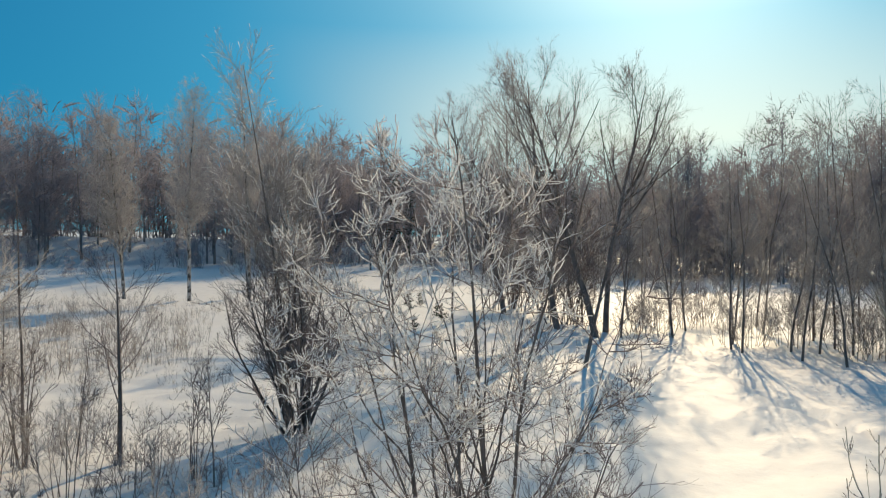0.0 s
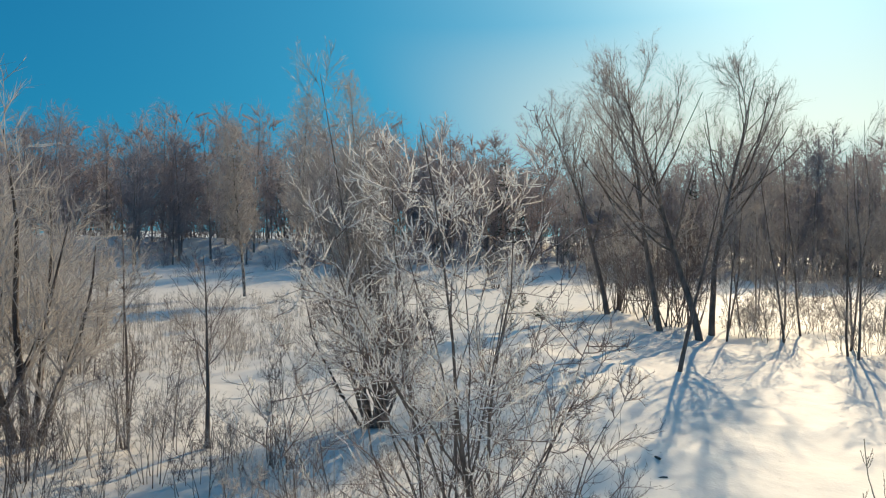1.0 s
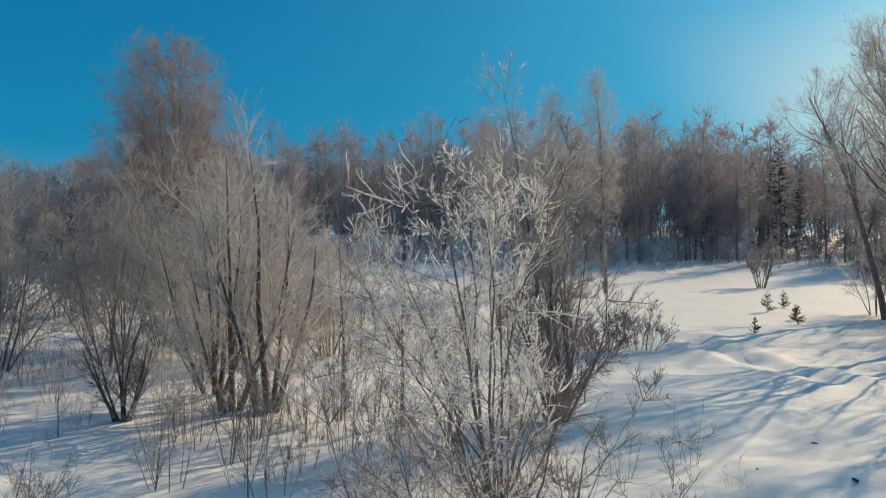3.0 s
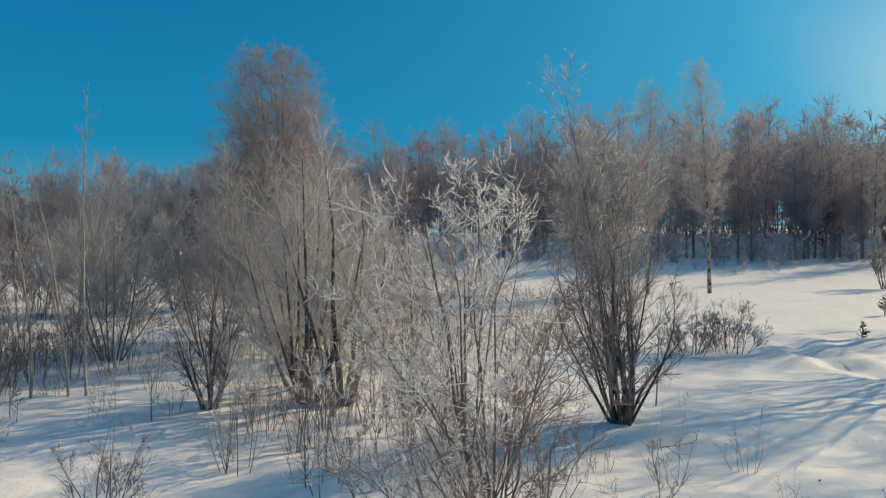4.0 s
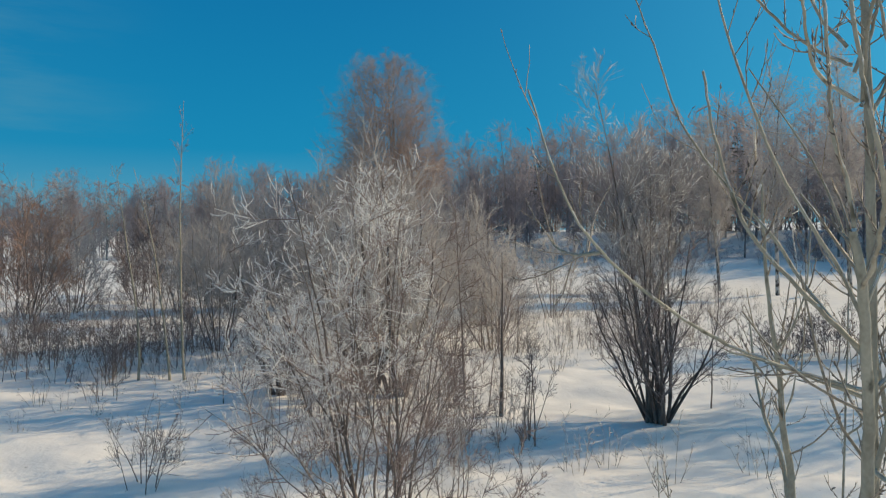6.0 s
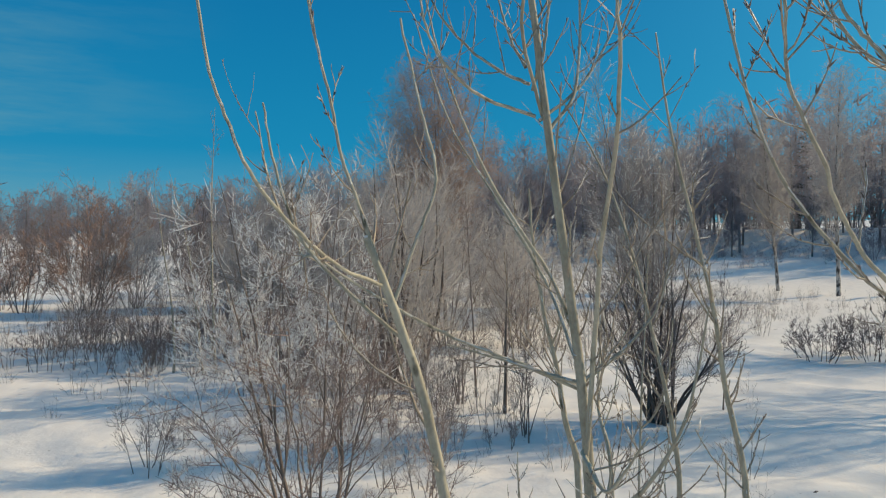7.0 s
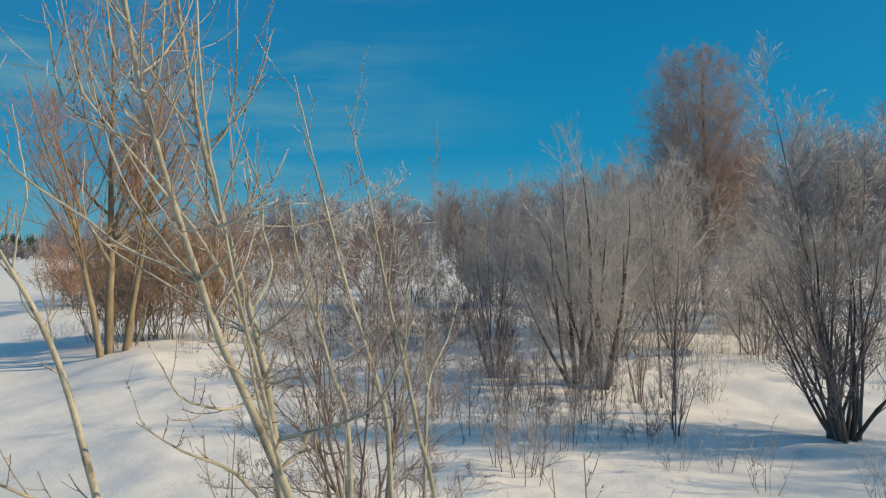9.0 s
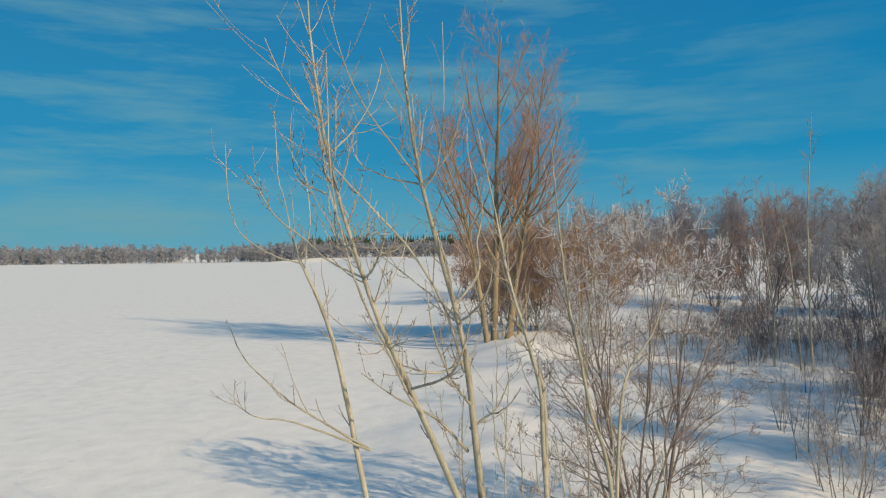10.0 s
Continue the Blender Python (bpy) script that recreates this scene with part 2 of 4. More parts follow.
def wave(x, y, seed, size):
    """Smooth noise as a sum of sines: quick for whole grids."""
    r = np.random.RandomState(seed)
    v = 0
    for k in range(7):
        ang, f, ph = r.uniform(0, 6.283), (2 * math.pi / size) * r.uniform(0.6, 1.9), r.uniform(0, 6.283)
        v = v + np.sin((x * math.cos(ang) + y * math.sin(ang)) * f + ph) / (1 + 0.25 * k)
    return v / 3.2


def shore_x(y):
    y = np.asarray(y, float)
    return np.interp(y, [-460, -95, -30, -20, -9, 3, 15, 30, 60, 200], [-30, 4, 7, 9, 12.6, 16.8, 21, 27, 40, 120]) + 0.5 * np.sin(y * 0.55) + 0.25 * np.sin(y * 1.7 + 1)


def height_at(x, y):
    x, y = np.asarray(x, float), np.asarray(y, float)
    land = 0.16 * wave(x, y, 3, 9.0) + 0.07 * wave(x, y, 4, 3.2) + 0.02 * wave(x, y, 6, 1.1)
    land = land * (1 - 0.5 * step(40, 120, np.hypot(x, y)))
    # rising ground and the road bank under the woods
    land = land + 2.4 * step(-50, -84, x + 0.15 * y) + 4.2 * step(-86, -96, x + 0.25 * y + 1.2 * np.sin(y * 0.06)) * step(-40, 0, y)
    # low mound by the old willow
    land = land + 0.55 * np.exp(-(((x - 8.0) / 4.0) ** 2 + ((y + 13.0) / 5.0) ** 2))
    # a trodden trail over the clearing and a sunken sledge rut
    for line, deep, wide in (([(-3, 35), (1.2, 31.4), (4.9, 28.0), (8.5, 25.1), (10.9, 23.5), (15, 20.5)], 0.2, 0.32), ([(-26, 22.0), (-18.6, 22.8), (-14.2, 23.3), (-9.9, 22.9), (-6.6, 22.5), (-2, 23.2)], 0.2, 0.6)):
        for (xa, ya), (xb, yb) in zip(line, line[1:]):
            lx, ly = xb - xa, yb - ya
            s = np.clip(((x - xa) * lx + (y - ya) * ly) / (lx * lx + ly * ly), 0, 1)
            far = np.hypot(x - xa - s * lx, y - ya - s * ly)
            land = land - deep * np.exp(-((far / wide) ** 2)) * (1 + 0.5 * np.sin(s * 23)) / 1.3 + 0.3 * deep * np.exp(-(((far - 2.2 * wide) / (0.8 * wide)) ** 2))
    lake = -0.5 + 0.025 * wave(x, y, 8, 14.0)
    s = step(-4.5, 2.0, x - shore_x(y)) * step(-470, -455, y)
    out = land * (1 - s) + lake * s
    # hills over the far shore
    out = out + 6 * step(-470, -640, y) + 20 * step(-220, -900, x)
    return out


def mesh_of(name, verts, faces, mat, smooth=True):
    """A mesh from arrays: faces is an (n, 3) or (n, 4) array, or a list of such arrays."""
    groups = [np.asarray(f, np.int32) for f in (faces if isinstance(faces, list) else [faces]) if len(f)]
    me = bpy.data.meshes.new(name)
    verts = np.asarray(verts, np.float32)
    me.vertices.add(len(verts))
    me.vertices.foreach_set("co", verts.ravel())
    flat = np.concatenate([g.ravel() for g in groups])
    sizes = np.concatenate([np.full(len(g), g.shape[1], np.int32) for g in groups])
    me.loops.add(len(flat))
    me.loops.foreach_set("vertex_index", flat)
    me.polygons.add(len(sizes))
    me.polygons.foreach_set("loop_start", np.concatenate([[0], np.cumsum(sizes)[:-1]]).astype(np.int32))
    me.polygons.foreach_set("use_smooth", np.full(len(sizes), smooth))
    me.update(calc_edges=True)
    me.materials.append(mat)
    return me


def ground_sheet():
    """One sheet, fine round the clearing and coarser towards the horizon."""
    rings = [0.0]
    while rings[-1] < 4200:
        rings.append(rings[-1] + max(0.3, rings[-1] * 0.025))
    rings = np.array(rings[1:])
    turn = np.linspace(0, 2 * math.pi, 301)[:-1]
    cx, cy = 9.0, 8.0
    x = cx + rings[:, None] * np.cos(turn)
    y = cy + rings[:, None] * np.sin(turn)
    v = np.stack([x, y, height_at(x, y)], -1).reshape(-1, 3)
    nr, nt = len(rings), len(turn)
    i, j = np.meshgrid(np.arange(nr - 1), np.arange(nt), indexing="ij")
    k = (j + 1) % nt
    quads = np.stack([i * nt + j, (i + 1) * nt + j, (i + 1) * nt + k, i * nt + k], -1).reshape(-1, 4)
    v = np.vstack([v, [[cx, cy, float(height_at(cx, cy))]]])
    c = len(v) - 1
    tris = np.stack([np.full(nt, c), np.arange(nt), (np.arange(nt) + 1) % nt], -1)
    return mesh_of("ground", v, [quads, tris], SNOW)


tagged(new("ground", ground_sheet()), "deep white snow over a meadow, a lake and low banks", "snowfield", kind="structure")


# ================= growing of bare trees =================
def unit(v):
    return v / np.maximum(np.linalg.norm(v, axis=-1, keepdims=True), 1e-9)


def grow(rng, p, d, length, radius, k, wander=0.15, up=0.1, tip=0.25):
    """Branches as paths of k pieces: they wander and bend towards the light. Gives paths (n, k+1, 3) and radii (n, k+1)."""
    n = len(p)
    paths, dirs = [p], unit(d)
    for _ in range(k):
        dirs = unit(dirs + wander * rng.normal(size=(n, 3)) + np.array([0, 0, up]))
        paths.append(paths[-1] + dirs * (length / k)[:, None])
    t = np.linspace(0, 1, k + 1)
    return np.stack(paths, 1), radius[:, None] * (1 - (1 - tip) * t ** 0.9)[None]


def sprout(rng, paths, radii, per, span=(0.25, 0.98), angle=(30, 60), ratio=(0.35, 0.6), thin=0.55, taper=0.5):
    """Starts of side branches: per of them on each path, as p, d, length, radius."""
    n, k1, _ = paths.shape
    who = np.repeat(np.arange(n), per)
    t = rng.uniform(span[0], span[1], len(who))
    f = t * (k1 - 1)
    i = np.minimum(f.astype(int), k1 - 2)
    w = (f - i)[:, None]
    p = paths[who, i] * (1 - w) + paths[who, i + 1] * w
    axis = unit(paths[who, i + 1] - paths[who, i])
    side = unit(np.cross(axis, unit(rng.normal(size=axis.shape))))
    ang = np.radians(rng.uniform(angle[0], angle[1], len(who)))[:, None]
    d = axis * np.cos(ang) + side * np.sin(ang)
    whole = np.linalg.norm(np.diff(paths, axis=1), axis=-1).sum(1)[who]
    length = whole * rng.uniform(ratio[0], ratio[1], len(who)) * (1 - taper * (t - span[0]) / max(span[1] - span[0], 1e-6))
    radius = (radii[who, i] * (1 - w[:, 0]) + radii[who, i + 1] * w[:, 0]) * thin
    return p, d, length, radius


def tubes(paths, radii, sides=4):
    """Round skins of paths: vertices and quads."""
    n, k1, _ = paths.shape
    tang = np.gradient(paths, axis=1)
    tang = unit(tang)
    ref = np.where(np.abs(tang[:, :1, 2:3]) > 0.9, np.array([1.0, 0, 0]), np.array([0, 0, 1.0]))
    u = unit(np.cross(tang, np.broadcast_to(ref, tang.shape)))
    v = np.cross(tang, u)
    a = np.linspace(0, 2 * math.pi, sides + 1)[:-1]
    ring = u[:, :, None] * np.cos(a)[:, None] + v[:, :, None] * np.sin(a)[:, None]
    verts = (paths[:, :, None] + ring * radii[:, :, None, None]).reshape(-1, 3)
    b, i, s = np.meshgrid(np.arange(n), np.arange(k1 - 1), np.arange(sides), indexing="ij")
    q = (s + 1) % sides
    base = b * k1 * sides
    quads = np.stack([base + i * sides + s, base + i * sides + q, base + (i + 1) * sides + q, base + (i + 1) * sides + s], -1).reshape(-1, 4)
    return verts, quads


def blades(rng, paths, width):
    """Hair-thin twigs of far plants: one slim triangle each."""
    a, b = paths[:, 0], paths[:, -1]
    side = unit(np.cross(b - a, rng.normal(size=a.shape))) * width
    v = np.stack([a - side, a + side, b], 1).reshape(-1, 3)
    return v, np.arange(len(v)).reshape(-1, 3)


def ribbons(rng, paths, radii):
    """Thin bent twigs: a slim strip along each path."""
    n, k1, _ = paths.shape
    tang = unit(paths[:, -1] - paths[:, 0])
    side = unit(np.cross(tang, rng.normal(size=tang.shape)))[:, None] * radii[:, :, None]
    v = np.stack([paths - side, paths + side], 2).reshape(-1, 3)
    i, j = np.meshgrid(np.arange(n), np.arange(k1 - 1), indexing="ij")
    q = ((i * k1 + j) * 2).reshape(-1)
    return v, np.stack([q, q + 1, q + 3, q + 2], -1)


def joined(pieces):
    """One pair of vertices and faces from several."""
    vs, fs, at = [], [], 0
    for v, f in pieces:
        vs.append(v)
        for g in f if isinstance(f, list) else [f]:
            fs.append(g + at)
        at += len(v)
    sized = [[g for g in fs if g.shape[1] == n] for n in (3, 4)]
    return np.concatenate(vs), [np.concatenate(g) for g in sized if g]


def part(name, me, parent, label=""):
    """One mesh under its thing. What is too fine to pick apart is stuff."""
    ob = new(name, me)
    ob.parent = parent
    return tagged(ob, label, kind="stuff" if name in ("rime", "bud_cover", "crown", "foliage", "timber") else "")


def thing(name, x, y, label, category, group="", turn=0.0, size=1.0, sink=0.06):
    ob = new(name)
    ob.empty_display_size = 0.3
    ob.matrix_world = Matrix.Translation((x, y, float(height_at(x, y)) - sink)) @ Matrix.Rotation(turn, 4, "Z") @ Matrix.Scale(size, 4)
    return tagged(ob, label, category, group)


def bundle(rng, count, height, spread, radius, lean=(5, 25), k=7, wander=0.05, up=0.04, lengths=(0.6, 1.0)):
    """Stems from one stool: paths and radii, the tallest one near the middle."""
    az = np.arange(count) * 2.399 + rng.uniform(0, 0.8, count)
    ln = np.radians(np.linspace(lean[0], lean[1], count))
    d = np.stack([np.cos(az) * np.sin(ln), np.sin(az) * np.sin(ln), np.cos(ln)], -1)
    p = np.stack([np.cos(az) * spread, np.sin(az) * spread, np.zeros(count)], -1) * rng.uniform(0.3, 1, count)[:, None]
    length = height * np.linspace(lengths[1], lengths[0], count) * rng.uniform(0.9, 1.05, count)
    return grow(rng, p, d, length, radius * rng.uniform(0.7, 1.1, count), k, wander, up, 0.1)


def crown_of(rng, stems, levels):
    """Levels of side growth on stems. Each level: per, span, angle, ratio, thin, pieces, wander, up, sides, least radius."""
    out, (paths, radii) = [], stems
    for lv in levels:
        p, d, ln, r = sprout(rng, paths, radii, lv["per"], lv.get("span", (0.25, 0.98)), lv.get("angle", (25, 55)), lv.get("ratio", (0.3, 0.55)), lv.get("thin", 0.55), lv.get("taper", 0.5))
        r = np.clip(r, lv.get("least", 0.003), lv.get("most", 1.0))
        paths, radii = grow(rng, p, d, ln, r, lv.get("k", 4), lv.get("wander", 0.16), lv.get("up", 0.1), lv.get("tip", 0.4))
        out.append((paths, radii, lv.get("sides", 3)))
    return out


def skin(levels):
    """Side growth as tubes; a level of no sides as blades."""
    rng = np.random.RandomState(5)
    return joined([tubes(p, r, s) if s > 2 else ribbons(rng, p, r) if s else blades(rng, p, r[:, :1]) for p, r, s in levels])


def frost_on(rng, paths, radii, share=0.7, thick=2.2, least=0.006, span=(0.35, 1.0)):
    """Sleeves of rime round the outer part of twigs."""
    n, k1, _ = paths.shape
    if k1 < 4:  # too few bends: halve each piece
        paths = np.concatenate([np.stack([paths[:, :-1], (paths[:, :-1] + paths[:, 1:]) / 2], 2).reshape(n, -1, 3), paths[:, -1:]], 1)
        radii = np.concatenate([np.stack([radii[:, :-1], (radii[:, :-1] + radii[:, 1:]) / 2], 2).reshape(n, -1), radii[:, -1:]], 1)
        k1 = paths.shape[1]
    pick = np.nonzero(rng.uniform(size=n) < share)[0]
    a = min(int(span[0] * (k1 - 1)), k1 - 2)
    pp = paths[pick][:, a:]
    rr = np.maximum(radii[pick][:, a:] * thick, least) * rng.uniform(0.7, 1.3, (len(pick), 1))
    rr = rr * rng.uniform(0.85, 1.15, rr.shape)
    rr[:, 0] *= 0.7
    rr[:, -1] *= 0.6
    return joined([ribbons(rng, pp, rr), ribbons(rng, pp, rr)])


def stems_as_parts(owner, stems, mat, name="stem", sides=7):
    for p, r in zip(*stems):
        part(name, mesh_of(name, *tubes(p[None], r[None], sides), mat), owner)


# ================= kinds of plants =================
def shrub(name, x, y, h, label, seed, count=9, lean=(3, 30), mat=DARK_BARK, twig=TWIG, radius=0.03, dense=(8, 6), frost=0.0, group="", category="shrub", least=0.005, spread=0.14, single=True, wander=0.05, fan=0.05):
    """A bush of many stems from one stool, with its side twigs and, if it has any, its rime."""
    rng = np.random.RandomState(seed)
    ob = thing(name, x, y, label, category, group)
    stems = bundle(rng, count, h, spread, radius, lean, 7, wander, fan)
    stems_as_parts(ob, stems, mat, sides=7 if single else 5)
    far = not single
    third = dense[2] if len(dense) > 2 else (8 if far else 4)
    lv = crown_of(rng, stems, [
        dict(per=dense[0], span=(0.18, 0.97), angle=(20, 50), ratio=(0.22, 0.46) if not far else (0.28, 0.55), thin=0.5, k=4 if not far else 3, wander=0.1, up=0.06, least=least, sides=2 if far else 3),
        dict(per=dense[1], span=(0.12, 0.98), angle=(20, 50), ratio=(0.3, 0.6) if not far else (0.35, 0.75), thin=0.55, k=2 if far else 3, wander=0.14, up=0.06, least=least * 0.75, most=least * 1.5, sides=2 if far else 3),
        dict(per=third, span=(0.08, 0.98), angle=(18, 50), ratio=(0.45, 0.9), thin=0.7, k=1 if far else 2, wander=0.14, up=0.06, least=least * 0.6, most=least * 0.8, sides=0 if far else 2)])
    part("crown", mesh_of("crown", *skin(lv), twig), ob)
    if frost:
        part("rime", mesh_of("rime", *frost_on(rng, lv[2][0], lv[2][1], frost, 1.1, least * 0.6), FROST), ob, "white hoarfrost on the twig ends")
    return ob


def sapling(name, x, y, h, label, seed, mat=DARK_BARK, twig=TWIG, radius=0.04, per=(16, 6), angle=(28, 50), span=(0.25, 0.96), ratio=(0.22, 0.42), lean=3, frost=0.0, group="", category="tree", least=0.005, trunk="trunk", wander=0.03, third=0):
    """A young tree with one stem and a light crown."""
    rng = np.random.RandomState(seed)
    ob = thing(name, x, y, label, category, group)
    az = rng.uniform(0, 6.28)
    d = np.array([[math.cos(az) * math.sin(radians(lean)), math.sin(az) * math.sin(radians(lean)), 1.0]])
    stem = grow(rng, np.zeros((1, 3)), d, np.array([h]), np.array([radius]), 10, wander, 0.04, 0.12)
    part(trunk, mesh_of(trunk, *tubes(*stem, 8), mat), ob)
    levels = [dict(per=per[0], span=span, angle=angle, ratio=ratio, thin=0.45, k=5, wander=0.08, up=0.07, least=least),
              dict(per=per[1], span=(0.15, 0.98), angle=(22, 50), ratio=(0.3, 0.6), thin=0.55, k=3, wander=0.13, up=0.06, least=least * 0.75, most=least * 1.4)]
    if third or h > 2:
        levels.append(dict(per=third or 4, span=(0.15, 0.98), angle=(18, 45), ratio=(0.4, 0.75), thin=0.7, k=2, wander=0.14, up=0.06, least=least * 0.5, most=least * 0.65, sides=2))
    lv = crown_of(rng, stem, levels)
    part("crown", mesh_of("crown", *skin(lv), twig), ob)
    if frost:
        part("rime", mesh_of("rime", *frost_on(rng, lv[-1][0], lv[-1][1], frost, 1.1, least * 0.6), FROST), ob, "white hoarfrost on the twig ends")
    return ob


def broad_tree(name, x, y, h, label, seed, lean=(0.0, 0.0), mat=DARK_BARK, twig=TWIG, radius=0.2, group="", width=1.0, category="tree", start=0.3, least=0.011, fine=6):
    """A tall tree whose limbs fan out and upward into many fine twigs."""
    rng = np.random.RandomState(seed)
    ob = thing(name, x, y, label, category, group)
    stem = grow(rng, np.zeros((1, 3)), np.array([[lean[0], lean[1], 1.0]]), np.array([h * 0.93]), np.array([radius]), 12, 0.05, 0.05, 0.12)
    part("trunk", mesh_of("trunk", *tubes(*stem, 10), mat), ob)
    lv = crown_of(rng, stem, [
        dict(per=18, span=(start, 0.95), angle=(34, 60), ratio=(0.3 * width, 0.5 * width), thin=0.55, k=8, wander=0.08, up=0.11, sides=6, taper=0.55),
        dict(per=7, span=(0.15, 0.97), angle=(22, 48), ratio=(0.35, 0.7), thin=0.5, k=6, wander=0.09, up=0.07, least=least * 1.1),
        dict(per=7, span=(0.1, 0.98), angle=(20, 48), ratio=(0.4, 0.8), thin=0.5, k=3, wander=0.1, up=0.06, least=least * 0.65, sides=2),
        dict(per=fine, span=(0.1, 0.98), angle=(18, 50), ratio=(0.5, 1.0), thin=0.6, k=2, wander=0.12, up=0.05, least=least * 0.42, sides=2)])
    for p, r in zip(lv[0][0], lv[0][1]):
        part("limb", mesh_of("limb", *tubes(p[None], r[None], 6), mat), ob)
    part("crown", mesh_of("crown", *skin(lv[1:]), twig), ob)
    return ob


def dome_limbs(rng, trunks, m, middle, half, tall, low=-0.7, rise=1.0, k=4, thick=0.3):
    """Limbs from the trunks to ends spread evenly in a dome: its middle height, half width and half height."""
    turn = np.arange(m) * 2.39996 + rng.uniform(-0.3, 0.3, m)
    up = np.linspace(0.98, low, m)
    reach = rng.uniform(0.45, 1.0, m) ** 0.6
    flat = half * np.sqrt(np.maximum(1 - up ** 2, 0.02)) * reach
    core = trunks[0].mean(0)
    z = middle + tall * up * np.where(up > 0.2, 0.8 + 0.2 * reach, reach)
    at = np.stack([np.interp(z, core[:, 2], core[:, c]) for c in (0, 1)], -1)
    end = np.stack([at[:, 0] + flat * np.cos(turn), at[:, 1] + flat * np.sin(turn), z], -1)
    t = np.linspace(0, 1, k + 1)[:, None]
    paths, radii = [], []
    for e, f in zip(end, flat):
        own = np.argmin(np.linalg.norm(trunks[0][:, len(core) // 2, :2] - e[:2], axis=1))
        line, girth = trunks[0][own], trunks[1][own]
        zs = float(np.clip(e[2] - rise * f * rng.uniform(0.7, 1.3) - 0.3, line[1, 2], line[-2, 2]))
        a = np.array([np.interp(zs, line[:, 2], line[:, c]) for c in range(3)])
        m_ = (a + e) / 2 + np.array([0, 0, 0.12 * rise * f])
        p = a * (1 - t) ** 2 + 2 * m_ * t * (1 - t) + e * t ** 2
        p[1:] += np.cumsum(rng.normal(size=p[1:].shape) * 0.05 * f / k, axis=0)
        paths.append(p)
        radii.append(np.interp(zs, line[:, 2], girth) * thick * (1 - 0.75 * t[:, 0]))
    return np.array(paths), np.array(radii)


def birch(name, x, y, h, label, seed, radius=0.16, twig=GREY_TWIG, group="", start=0.25, per=(44, 16, 11), least=0.016, stems=1, lean=2.0, half=2.6):
    """A birch: white trunk, rising limbs and hanging fine twigs."""
    rng = np.random.RandomState(seed)
    ob = thing(name, x, y, label, "birch tree", group)
    az = np.arange(stems) * 2.1 + rng.uniform(0, 6)
    d = np.stack([np.cos(az) * math.sin(radians(lean)), np.sin(az) * math.sin(radians(lean)), np.ones(stems)], -1)
    st = grow(rng, np.stack([np.cos(az), np.sin(az), 0 * az], -1) * 0.12 * (stems > 1), d, h * 0.97 * rng.uniform(0.9, 1, stems), np.full(stems, radius), 12, 0.02, 0.03, 0.08)
    for p, r in zip(*st):
        part("trunk", mesh_of("trunk", *tubes(p[None], r[None], 9), BIRCH), ob)
    limbs = dome_limbs(rng, st, per[0], h * (start + (0.99 - start) * 0.42), half, h * (0.99 - start) * 0.57, -0.85, 1.3)
    lv = [(*limbs, 3)] + crown_of(rng, limbs, [
        dict(per=per[1], span=(0.12, 1.0), angle=(22, 60), ratio=(0.25, 0.55), thin=0.5, k=3, wander=0.12, up=0.0, least=least * 0.8, sides=2),
        dict(per=per[2], span=(0.1, 1.0), angle=(25, 75), ratio=(0.5, 1.1), thin=0.6, k=1, wander=0.12, up=-0.45, least=least * 0.45, most=least * 0.55, sides=0)])
    part("crown", mesh_of("crown", *skin(lv), twig), ob)
    return ob


def spline(points, per=5):
    """A smooth path through the points."""
    p = np.array(points, float)
    p = np.vstack([2 * p[0] - p[1], p, 2 * p[-1] - p[-2]])
    out = []
    for i in range(1, len(p) - 2):
        for s in np.linspace(0, 1, per, endpoint=False):
            a, b, c, d = p[i - 1], p[i], p[i + 1], p[i + 2]
            out.append(0.5 * (2 * b + (c - a) * s + (2 * a - 5 * b + 4 * c - d) * s ** 2 + (3 * b - a - 3 * c + d) * s ** 3))
    return np.array(out + [p[-2]])


